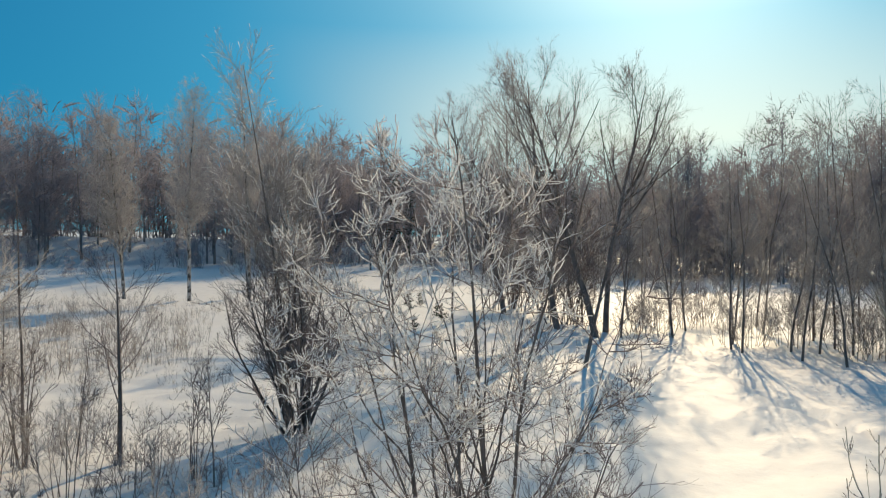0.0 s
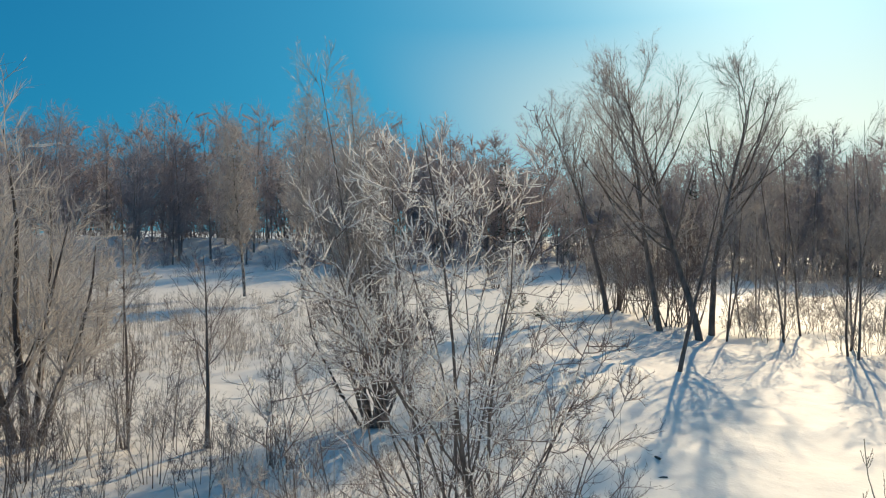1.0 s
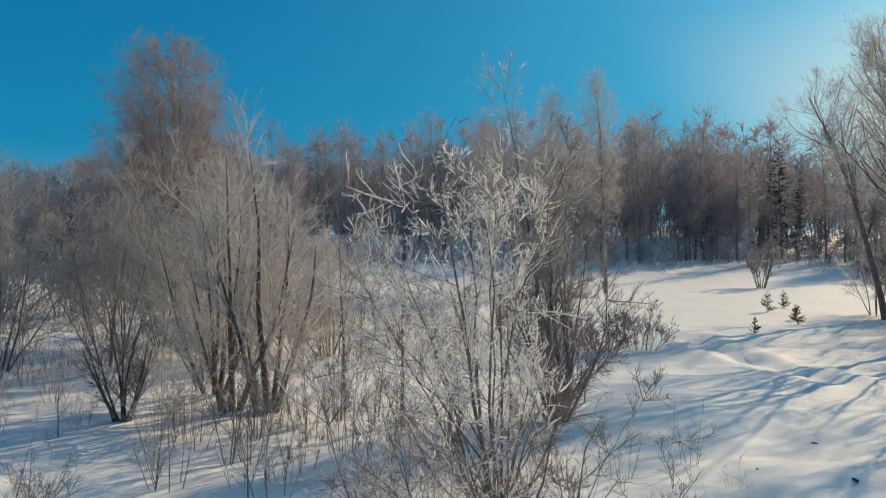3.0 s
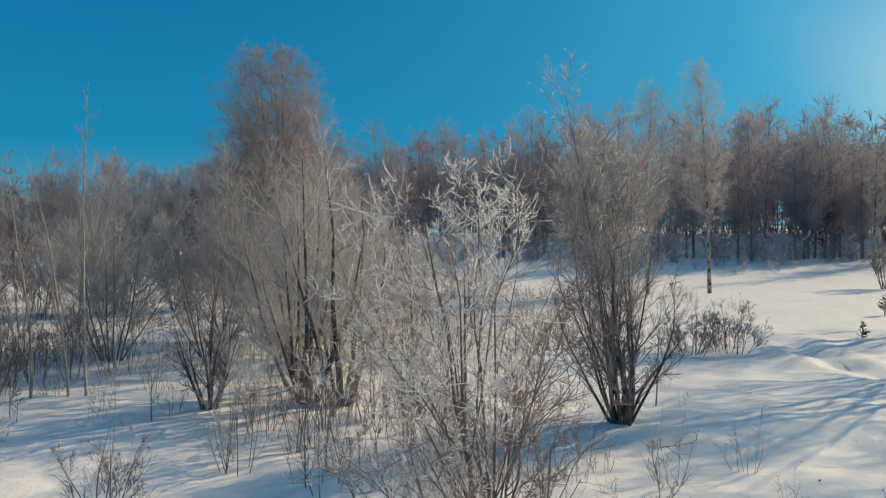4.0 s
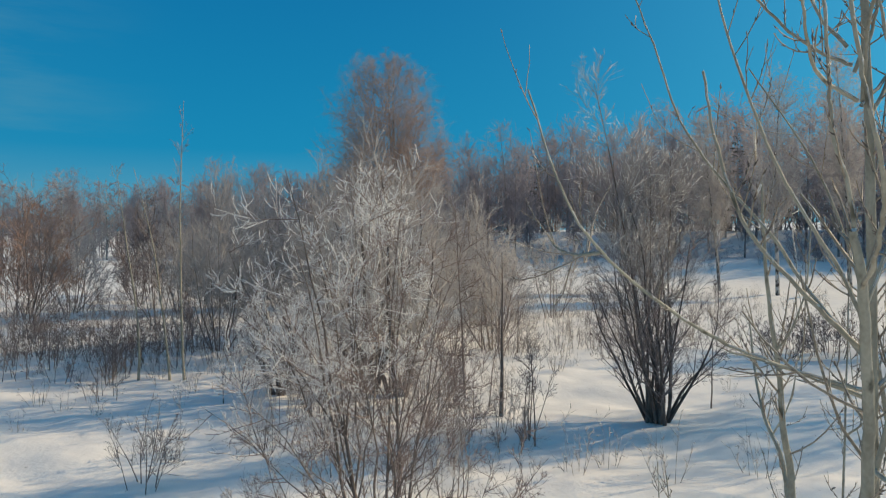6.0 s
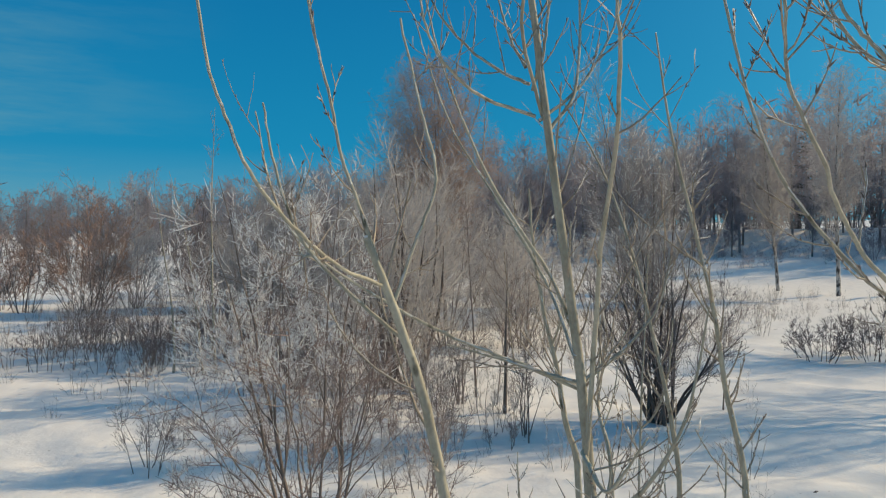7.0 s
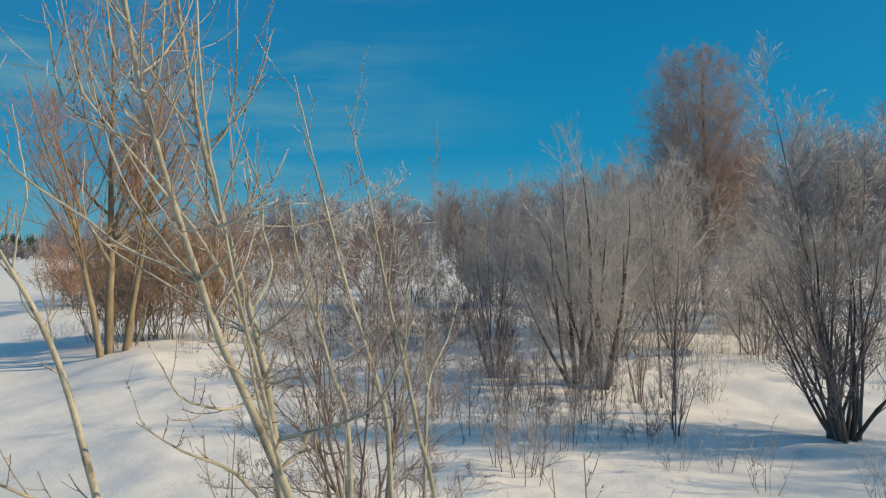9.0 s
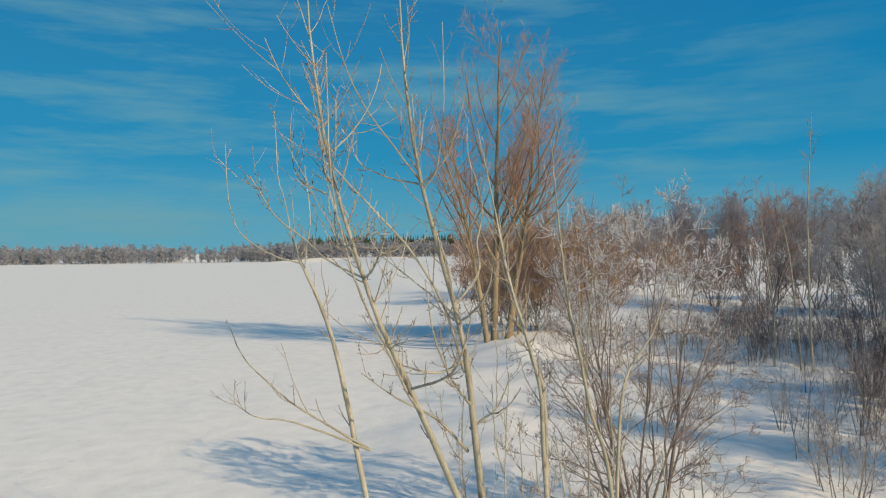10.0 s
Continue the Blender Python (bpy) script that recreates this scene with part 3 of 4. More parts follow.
def poplar(label, seed, trunk, r0, r1, limbs, twigs=30, long=(0.12, 0.3), group="young poplars on the bank", sweeps=0):
    """A young poplar: greenish trunk and limbs along given lines, up-curving shoots with buds, flecks of rime."""
    rng = np.random.RandomState(seed)
    x, y = trunk[0][0], trunk[0][1]
    ob = thing("poplar_sapling", x, y, label, "poplar tree", group, sink=0.0)
    zero = np.array([x, y, float(height_at(x, y))])
    shoots = []

    def add(name, pts, ra, rb, mat, sides):
        p = spline(pts, 6) - zero
        p[1:-1] += rng.normal(size=p[1:-1].shape) * 0.0016
        r = ra + (rb - ra) * np.linspace(0, 1, len(p)) ** 0.85
        part(name, mesh_of(name, *tubes(p[None], r[None], sides), mat), ob)
        return p, r

    p, r = add("trunk", trunk, r0, r1, POPLAR, 12)
    shoots.append((p[len(p) // 4:], r[len(r) // 4:], 1.0))
    for pts in limbs:
        j = np.argmin(np.linalg.norm(p + zero - np.array(pts[0]), axis=1))
        q, rr = add("limb", pts, float(np.clip(r[j] * 0.5, 0.007, 0.017)), 0.0038, POPLAR, 7)
        shoots.append((q, rr, 0.55))
    if sweeps:  # long side shoots that leave the trunk flat and sweep upward
        idx = np.linspace(0, len(p) - 1, 13)
        path = np.stack([np.interp(idx, np.arange(len(p)), p[:, c]) for c in range(3)], -1)[None]
        s0, d0, _, _ = sprout(rng, path, np.interp(idx, np.arange(len(p)), r)[None], sweeps, (0.4, 0.95), (48, 74), (0.1, 0.2), 0.5, 0.2)
        q0, r0_ = grow(rng, s0, d0, rng.uniform(0.5, 1.05, sweeps), rng.uniform(0.0042, 0.0065, sweeps), 9, 0.05, 0.19, 0.4)
        for q, rr in zip(q0, r0_):
            part("shoot", mesh_of("shoot", *tubes(q[None], rr[None], 6), POPLAR), ob)
            shoots.append((q, rr, 0.3))
    lv1, ridge = [], []
    wind = np.array([0.73, 0.22, 0.64])
    for q, rr, w in shoots:
        rw = rr * rng.uniform(0.25, 0.75, len(rr)) * (rng.uniform(size=len(rr)) < 0.75)
        ridge.append(tubes((q + wind * rr[:, None] * 0.55)[None], (rw + 0.0004)[None], 5))
        k = 13
        idx = np.linspace(0, len(q) - 1, k)
        path = np.stack([np.interp(idx, np.arange(len(q)), q[:, c]) for c in range(3)], -1)[None]
        rad = np.interp(idx, np.arange(len(q)), rr)[None]
        whole = np.linalg.norm(np.diff(path[0], axis=0), axis=1).sum()
        n = max(4, int(twigs * w))
        s, d, ln, rd = sprout(rng, path, rad, n, (0.1, 0.98), (35, 62), (0.1, 0.2), 0.5, 0.2)
        ln = rng.uniform(long[0], long[1], len(ln)) * (1.0 + 1.3 * (rng.uniform(size=len(ln)) < 0.3))
        lv1.append(grow(rng, s, d, ln, np.clip(rd, 0.0028, 0.006), 5, 0.08, 0.16, 0.5))
    a = (np.concatenate([v[0] for v in lv1]), np.concatenate([v[1] for v in lv1]))
    s, d, ln, rd = sprout(rng, *a, 1, (0.25, 0.95), (30, 60), (0.3, 0.6), 0.7, 0.3)
    b = grow(rng, s, d, ln, np.maximum(rd, 0.0022), 3, 0.1, 0.12, 0.5)
    part("crown", mesh_of("crown", *joined([tubes(*a, 5), tubes(*b, 4)]), POPLAR_TWIG), ob)
    # buds, small pointed swellings along the shoots
    s, d, ln, rd = sprout(rng, *a, 5, (0.15, 1.0), (20, 45), (0.1, 0.1), 1.0, 0.0)
    bp, br = grow(rng, s, d, np.full(len(s), 0.022), np.full(len(s), 0.0045), 3, 0.05, 0.1, 0.1)
    br[:, 0] *= 0.5
    part("bud_cover", mesh_of("bud_cover", *tubes(bp, br, 4), DARK_BARK), ob, "dark pointed buds")
    pick = rng.uniform(size=len(b[0])) < 0.4
    part("rime", mesh_of("rime", *joined([frost_on(rng, b[0][pick], b[1][pick], 0.6, 1.4, 0.003), frost_on(rng, a[0], a[1], 0.15, 1.2, 0.0034, (0.4, 0.8)), tubes(a[0] + wind * a[1][:, :, None] * 0.6, a[1] * rng.uniform(0.2, 0.75, a[1].shape), 3)] + ridge), FROST), ob, "white flecks of hoarfrost")
    return ob


# ================= the frosted bush in the middle =================
def weather_side(level, z):
    """The twigs of a level that begin above z, on the side that the wind met."""
    on = (level[0][:, 0, 2] > z) & (level[0][:, 0, 1] + 0.15 * level[0][:, 0, 0] < 0.3)
    return level[0][on], level[1][on]


def frosted_bush(x, y, h):
    rng = np.random.RandomState(11)
    ob = thing("frosted_bush", x, y, "tall bare bush covered in white hoarfrost, in the snow", "bush")
    # ends of stems and branches spread evenly under a dome
    n = 56
    turn = np.arange(n) * 2.39996 + rng.uniform(-0.2, 0.2, n)
    up = np.linspace(0.97, -0.5, n)
    wide = 2.0 * (1 + 0.3 * np.maximum(-up, 0) * 2)
    reach = rng.uniform(0.82, 1.0, n)
    end = np.stack([wide * np.cos(turn) * np.sqrt(1 - up ** 2) * reach, wide * np.sin(turn) * np.sqrt(1 - up ** 2) * reach, 0.4 * h + 0.57 * h * up * reach], -1)
    end[:, :2] += np.array([-0.1, -0.4]) * (end[:, 2:] / h)
    t = np.linspace(0, 1, 10)[None, :, None]

    def bow(a, z):
        """Paths that leave a steeply and lean out to z."""
        m = a + (z - a) * np.array([0.43, 0.43, 0.55])
        p = a[:, None] * (1 - t) ** 2 + 2 * m[:, None] * t * (1 - t) + z[:, None] * t ** 2
        p[:, 1:] += np.cumsum(rng.normal(size=p[:, 1:].shape) * 0.034, axis=1)
        return p

    first = np.arange(n) % 4 == 1
    foot = end[first] * np.array([0.14, 0.14, 0]) + rng.normal(size=(first.sum(), 3)) * np.array([0.12, 0.12, 0])
    sp = bow(foot, end[first])
    sr = rng.uniform(0.024, 0.038, len(sp))[:, None] * (1 - 0.9 * np.linspace(0, 1, 10) ** 0.85)[None]
    stems = (sp, sr)
    fp, fr = [], []
    for z in end[~first]:
        near = np.argmin(np.linalg.norm((sp[:, 6] - z) * np.array([1, 1, 0.5]), axis=1))
        at = int(np.clip(round(9 * (0.42 * z[2] / sp[near, -1, 2]) + rng.uniform(-0.6, 0.9)), 1, 5))
        fp.append(bow(sp[near, at][None], z[None])[0])
        fr.append(sr[near, at] * 0.6 * (1 - 0.85 * np.linspace(0, 1, 10) ** 0.85))
    forks = (np.array(fp), np.array(fr))
    stems_as_parts(ob, stems, DARK_BARK, sides=8)
    stems_as_parts(ob, forks, DARK_BARK, "branch", 6)
    wood_ = (np.concatenate([stems[0], forks[0]]), np.concatenate([stems[1], forks[1]]))
    lv = crown_of(rng, wood_, [
        dict(per=9, span=(0.22, 0.99), angle=(36, 74), ratio=(0.15, 0.31), thin=0.45, k=5, wander=0.12, up=0.05, least=0.005, sides=4, taper=0.4),
        dict(per=8, span=(0.1, 0.99), angle=(34, 70), ratio=(0.3, 0.68), thin=0.5, k=4, wander=0.17, up=0.14, least=0.0034, most=0.0055),
        dict(per=4, span=(0.1, 0.98), angle=(25, 62), ratio=(0.45, 0.95), thin=0.7, k=3, wander=0.22, up=0.15, least=0.0022, most=0.003, sides=2)])
    part("crown", mesh_of("crown", *skin(lv), RIMED), ob)
    # the wind laid the rime on one side of the bush and on its top
    part("rime", mesh_of("rime", *joined([
        frost_on(rng, *weather_side(lv[2], 0.0), 0.5, 1.0, 0.0027, (0, 1)),
        frost_on(rng, *weather_side(lv[2], h * 0.5), 0.6, 1.0, 0.0036, (0, 1)),
        frost_on(rng, *weather_side(lv[1], h * 0.5), 0.8, 1.0, 0.0047, (0, 1)),
        frost_on(rng, *weather_side(lv[1], h * 0.2), 0.35, 1.0, 0.0036, (0, 1)),
        frost_on(rng, *weather_side(lv[0], h * 0.55), 0.6, 1.0, 0.0052, (0.4, 1))]), FROST), ob, "thick white hoarfrost sleeves on the twig ends")
    return ob


RIMED = material("bush_twig_bark", (0.16, 0.115, 0.10), (0.33, 0.255, 0.225), 5, 0.8, 0.2, 50)
frosted_bush(13.6, 9.4, 6.25)

# ================= young poplars on the bank =================
poplar("young poplar with olive bark and up-curving budded shoots", 21,
       [(17.1, 13.35, -0.2), (17.3, 13.3, 1.5), (17.45, 13.22, 3.2), (17.55, 13.19, 3.87), (17.87, 13.09, 5.17), (18.0, 13.0, 6.2), (18.05, 12.95, 7.2)], 0.048, 0.007,
       [[(17.55, 13.19, 3.86), (17.6, 13.0, 3.92), (17.68, 12.75, 4.0), (17.75, 12.54, 4.06)],
        [(17.55, 13.19, 3.86), (17.42, 13.38, 4.02), (17.36, 13.55, 4.23), (17.34, 13.62, 4.5)],
        [(17.6, 13.17, 4.1), (17.62, 13.05, 4.41), (17.72, 12.75, 4.93), (17.8, 12.55, 5.47), (17.82, 12.45, 5.9)],
        [(17.45, 13.22, 3.1), (17.7, 13.5, 3.4), (17.9, 13.7, 3.8), (18.0, 13.8, 4.3)],
        [(17.47, 13.18, 2.66), (17.81, 13.28, 3.02), (18.18, 13.38, 3.24), (18.5, 13.48, 3.49)],
        [(17.5, 13.2, 3.4), (17.72, 13.28, 4.05), (18.04, 13.36, 4.55), (18.41, 13.47, 4.93), (18.7, 13.52, 5.23), (18.8, 13.52, 5.4), (18.9, 13.53, 5.9)],
        [(17.45, 13.19, 2.87), (17.2, 13.25, 3.08), (17.07, 13.29, 3.39)],
        [(17.51, 13.19, 3.5), (17.81, 13.32, 3.43), (18.19, 13.43, 3.57), (18.41, 13.58, 3.84)],
        [(17.6, 13.17, 4.0), (17.29, 12.98, 4.32), (17.25, 12.8, 4.62), (17.12, 12.57, 4.93), (17.12, 12.37, 5.25), (17.18, 12.25, 5.6), (17.14, 12.12, 5.98)],
        [(17.52, 13.17, 3.83), (17.55, 12.86, 3.95), (17.65, 12.55, 4.08), (17.85, 12.25, 4.28), (18.11, 11.98, 4.53), (18.2, 11.82, 4.8), (18.14, 11.67, 5.25)],
        [(18.11, 11.98, 4.53), (18.0, 11.86, 4.52), (17.9, 11.77, 4.55), (17.82, 11.72, 4.6)],
        [(17.89, 13.04, 5.17), (18.12, 12.84, 5.24), (18.31, 12.76, 5.33), (18.43, 12.72, 5.44), (18.49, 12.69, 5.66)],
        [(17.90, 13.02, 5.32), (17.91, 12.88, 5.39), (17.95, 12.71, 5.53), (17.96, 12.56, 5.74), (17.94, 12.46, 6.02)],
        [(17.88, 13.06, 5.15), (17.71, 13.23, 5.34), (17.60, 13.37, 5.63), (17.53, 13.43, 5.95)],
        [(17.89, 13.03, 5.29), (17.92, 13.09, 5.46), (17.94, 13.12, 5.69), (17.96, 13.13, 5.99)],
        [(17.90, 13.00, 5.40), (17.83, 12.91, 5.56), (17.80, 12.85, 5.74), (17.75, 12.81, 5.95)],
        [(17.86, 13.07, 5.17), (18.14, 13.04, 5.54), (18.42, 13.2, 5.86), (18.6, 13.3, 6.2), (18.75, 13.35, 6.7)],
        [(17.86, 13.1, 5.1), (17.74, 13.21, 5.34), (17.68, 13.22, 5.92), (17.69, 13.23, 6.65)]], 15, sweeps=2)
poplar("slender leaning young poplar with pale budded shoots", 22,
       [(16.9, 14.25, -0.2), (17.35, 14.35, 1.4), (17.95, 14.43, 2.8), (18.33, 14.46, 3.67), (18.55, 14.45, 4.2), (18.82, 14.42, 5.13), (18.95, 14.4, 6.0), (19.0, 14.38, 6.9)], 0.036, 0.005,
       [[(18.58, 14.45, 4.3), (18.64, 14.23, 4.48), (18.74, 14.0, 4.79), (18.82, 13.88, 5.16), (18.86, 13.8, 5.6)],
        [(18.6, 14.45, 4.32), (18.55, 14.57, 4.4), (18.5, 14.7, 4.55), (18.48, 14.8, 4.8)],
        [(18.82, 14.42, 5.13), (18.84, 14.3, 5.23), (18.86, 14.18, 5.4), (18.88, 14.1, 5.8)],
        [(18.82, 14.42, 5.13), (18.8, 14.54, 5.26), (18.8, 14.6, 5.6)],
        [(18.78, 14.42, 4.98), (18.82, 14.26, 5.08), (18.85, 14.14, 5.23), (18.88, 14.05, 5.5)],
        [(18.6, 14.45, 4.34), (18.85, 14.25, 4.48), (19.0, 14.14, 4.63), (19.19, 14.06, 4.78), (19.3, 13.98, 4.95), (19.4, 13.96, 5.12)],
        [(18.85, 14.41, 4.95), (18.98, 14.28, 5.02), (19.05, 14.19, 5.1), (19.08, 14.12, 5.2), (19.1, 14.05, 5.5)],
        [(18.15, 14.44, 3.3), (18.3, 14.62, 3.5), (18.48, 14.8, 3.85), (18.68, 14.98, 4.24), (18.8, 15.06, 4.6), (18.88, 15.08, 5.03), (18.9, 15.06, 5.7)],
        [(18.8, 15.06, 4.55), (18.83, 15.0, 4.58), (18.86, 14.94, 4.68)],
        [(18.8, 15.06, 4.55), (18.76, 15.13, 4.59), (18.74, 15.18, 4.68)],
        [(18.5, 14.82, 3.9), (18.48, 14.9, 3.88), (18.46, 15.0, 3.92)],
        [(18.28, 14.62, 3.55), (18.15, 14.95, 3.66), (18.09, 15.12, 3.76), (18.05, 15.22, 3.93), (18.02, 15.29, 4.15)]], 18, sweeps=7)
poplar("thin young poplar with two long up-swept limbs", 23,
       [(18.0, 13.2, -0.2), (18.25, 13.05, 1.4), (18.5, 12.92, 2.8), (18.66, 12.86, 3.6), (18.8, 12.82, 4.05), (18.97, 12.76, 4.44), (19.03, 12.72, 4.6)], 0.034, 0.011,
       [[(18.96, 12.76, 4.43), (19.2, 12.72, 4.5), (19.42, 12.68, 4.63), (19.54, 12.64, 4.75), (19.6, 12.59, 4.92), (19.64, 12.55, 5.12), (19.66, 12.5, 5.6)],
        [(18.99, 12.74, 4.52), (19.05, 12.71, 4.69), (19.08, 12.66, 4.86), (19.11, 12.64, 5.03), (19.16, 12.62, 5.2), (19.18, 12.59, 5.42), (19.2, 12.56, 5.9)],
        [(18.86, 12.8, 4.22), (18.95, 12.62, 4.4), (19.0, 12.45, 4.6), (19.02, 12.36, 4.85), (19.03, 12.32, 5.08)],
        [(18.93, 12.78, 4.38), (18.92, 12.86, 4.6), (18.89, 12.92, 4.8), (18.9, 12.87, 5.04), (18.93, 12.81, 5.35)],
        [(18.36, 12.97, 2.69), (18.75, 13.00, 2.95), (19.06, 13.05, 3.17), (19.30, 13.12, 3.41), (19.49, 13.20, 3.64), (19.62, 13.29, 3.97)],
        [(18.36, 12.97, 2.68), (18.70, 13.01, 2.85), (19.11, 13.04, 3.02), (19.40, 13.09, 3.09), (19.61, 13.17, 3.28)]], 9)
poplar("straight thin young poplar with few side shoots", 28,
       [(16.6, 13.05, -0.2), (16.62, 13.03, 1.5), (16.64, 13.02, 3.04), (16.73, 12.96, 3.43), (16.82, 12.92, 3.81), (16.91, 12.86, 4.17), (16.98, 12.82, 4.52), (17.02, 12.8, 4.9)], 0.03, 0.006,
       [[(16.86, 12.9, 3.95), (16.95, 12.97, 4.1), (17.0, 13.03, 4.35), (17.02, 13.05, 4.7)]], 16)
poplar("low curved young poplar with few side shoots", 25,
       [(16.02, 13.18, -0.2), (15.97, 13.16, 1.5), (15.88, 13.13, 2.89), (15.72, 13.02, 3.3), (15.45, 12.99, 3.65), (15.3, 12.98, 4.0)], 0.024, 0.006,
       [[(15.78, 13.06, 3.2), (15.9, 13.15, 3.45), (15.95, 13.2, 3.8)]], 14)
poplar("tall thin young poplar with a whip-like top", 26,
       [(16.0, 13.6, -0.2), (16.15, 13.62, 1.4), (16.25, 13.6, 2.5), (16.43, 13.62, 3.06), (16.5, 13.56, 3.56), (16.57, 13.46, 4.06), (16.58, 13.34, 4.56), (16.55, 13.15, 5.08), (16.46, 12.82, 5.66)], 0.026, 0.004, [], 26)
poplar("tall thin young poplar with a whip-like top", 27,
       [(16.9, 14.05, -0.2), (16.98, 14.02, 1.5), (17.04, 13.99, 2.89), (17.05, 13.97, 3.35), (17.14, 13.88, 3.8), (17.26, 13.82, 4.25), (17.32, 13.72, 4.7), (17.38, 13.62, 5.16), (17.46, 13.56, 5.62)], 0.026, 0.004, [], 26)

# ================= thin poplar shoots near the bank =================
for i, (x, y, h) in enumerate([(15.6, 12.4, 2.9), (16.2, 14.9, 3.2), (16.6, 15.6, 3.1), (16.9, 15.1, 3.3), (15.2, 15.9, 2.6), (17.1, 12.2, 3.2), (16.2, 11.4, 2.6), (17.3, 13.9, 3.6), (16.4, 13.2, 4.6)]):
    rng = np.random.RandomState(700 + i)
    lx, ly = rng.uniform(-0.02, 0.12), rng.uniform(-0.08, 0.08)
    line = [(x + lx * h * s + rng.normal() * 0.02, y + ly * h * s + rng.normal() * 0.02, h * s - 0.1) for s in (0, 0.25, 0.5, 0.75, 1.0)]
    side = []
    for s, sgn in ((0.45, 1), (0.6, -1), (0.75, 1)):
        bx, by, bz = x + lx * h * s, y + ly * h * s, h * s - 0.1
        az = rng.uniform(0, 6.28)
        side.append([(bx, by, bz), (bx + 0.14 * math.cos(az), by + 0.14 * math.sin(az), bz + 0.14), (bx + 0.24 * math.cos(az), by + 0.24 * math.sin(az), bz + 0.4), (bx + 0.28 * math.cos(az), by + 0.28 * math.sin(az), bz + 0.75)])
    poplar("thin young poplar shoot with pointed buds", 720 + i, line, 0.016, 0.004, side, 12, (0.1, 0.22), "poplar shoots on the bank")

# ================= bushes and saplings of the clearing =================
shrub("willow_bush", 2.6, 12.7, 5.5, "dark many-stemmed bare willow bush standing in snow", 31, 15, (2, 40), WET_BARK, TWIG, 0.06, (14, 8, 4), category="willow bush", least=0.006, spread=0.34, wander=0.1, fan=0.08)
sapling("alder_sapling", 2.45, 12.5, 8.7, "tall slender bare sapling behind a dark willow bush", 32, twig=GREY_TWIG, radius=0.05, per=(52, 12), ratio=(0.14, 0.32), frost=0.2, least=0.006, third=7)
sapling("alder_sapling", 2.35, 12.95, 6.9, "slender bare sapling with rimed twig ends beside a willow bush", 53, twig=GREY_TWIG, radius=0.045, per=(40, 10), ratio=(0.2, 0.36), span=(0.4, 0.96), frost=0.2, least=0.006, third=6)
sapling("alder_sapling", 2.7, 12.4, 6.6, "slender bare sapling with rimed twig ends beside a willow bush", 54, twig=GREY_TWIG, radius=0.045, per=(40, 10), ratio=(0.2, 0.36), span=(0.4, 0.96), frost=0.2, least=0.006, third=6)
sapling("alder_sapling", 2.7, 8.7, 4.4, "small dark bare tree with a forked open crown", 33, radius=0.06, per=(15, 7), ratio=(0.3, 0.5), least=0.007)
shrub("sapling_clump", 4.5, 9.7, 2.3, "clump of thin bare saplings in snow", 34, 6, (2, 22), radius=0.018, dense=(6, 4), least=0.006)
sapling("alder_sapling", 5.0, 9.9, 2.5, "thin bare sapling standing in snow", 35, radius=0.022, per=(14, 5), least=0.006)
shrub("sapling_clump", 1.6, 7.1, 2.9, "clump of thin straight bare stems in snow", 36, 6, (2, 18), radius=0.026, dense=(5, 4), least=0.007)
sapling("pole_sapling", 0.5, 7.2, 6.2, "tall thin bare pole sapling", 37, radius=0.04, per=(18, 5), ratio=(0.1, 0.2), least=0.007)
sapling("pole_sapling", 1.4, 8.1, 2.8, "thin leaning bare pole sapling", 38, radius=0.02, per=(6, 3), ratio=(0.1, 0.2), lean=8, least=0.006)
shrub("grey_willow", 0.2, 4.0, 6.8, "grey multi-stemmed bare willow with a dense rimed crown", 39, 6, (5, 36), WET_BARK, GREY_TWIG, 0.1, (12, 9, 5), group="grey willows", category="willow tree", least=0.012, spread=0.35, single=False)
shrub("grey_willow", 0.3, 5.0, 6.9, "grey multi-stemmed bare willow with a dense rimed crown", 40, 5, (4, 34), WET_BARK, GREY_TWIG, 0.11, (12, 9, 5), group="grey willows", category="willow tree", least=0.012, spread=0.35, single=False)
shrub("grey_willow", -1.6, 3.2, 6.5, "grey multi-stemmed bare willow with a dense rimed crown", 41, 5, (4, 32), WET_BARK, GREY_TWIG, 0.1, (12, 9, 5), group="grey willows", category="willow tree", least=0.012, spread=0.35, single=False)
shrub("willow_bush", 1.5, 1.6, 3.2, "low bare willow bush with a broken stub between its stems", 42, 9, (8, 34), WET_BARK, TWIG, 0.055, (9, 8), category="willow bush", least=0.008, spread=0.2)
shrub("sapling_clump", 3.8, 5.3, 2.3, "clump of thin rimed saplings in snow", 43, 8, (2, 22), DARK_BARK, GREY_TWIG, 0.016, (6, 4), frost=0.2, least=0.006)
shrub("sapling_clump", 5.2, 5.0, 2.6, "clump of thin bare saplings in snow", 44, 4, (2, 12), radius=0.018, dense=(6, 4), least=0.006)
shrub("sapling_clump", 6.6, 3.9, 1.5, "small rimed bare sapling clump", 45, 4, (6, 26), DARK_BARK, GREY_TWIG, 0.012, (6, 4), least=0.005)
shrub("sapling_clump", 9.1, 2.6, 2.0, "small rimed bare sapling clump by the shore", 46, 4, (8, 30), DARK_BARK, GREY_TWIG, 0.014, (6, 4), frost=0.15, least=0.005)
sapling("alder_sapling", 3.1, 0.7, 1.5, "knee-high bare sapling standing in snow", 47, radius=0.018, per=(12, 4), least=0.006)
sapling("alder_sapling", -0.3, 14.2, 2.7, "small leaning bare sapling", 48, radius=0.025, per=(9, 3), lean=7, least=0.006)
sapling("alder_sapling", 1.25, 6.9, 1.6, "knee-high bare sapling standing in snow", 49, radius=0.016, per=(12, 4), least=0.006)
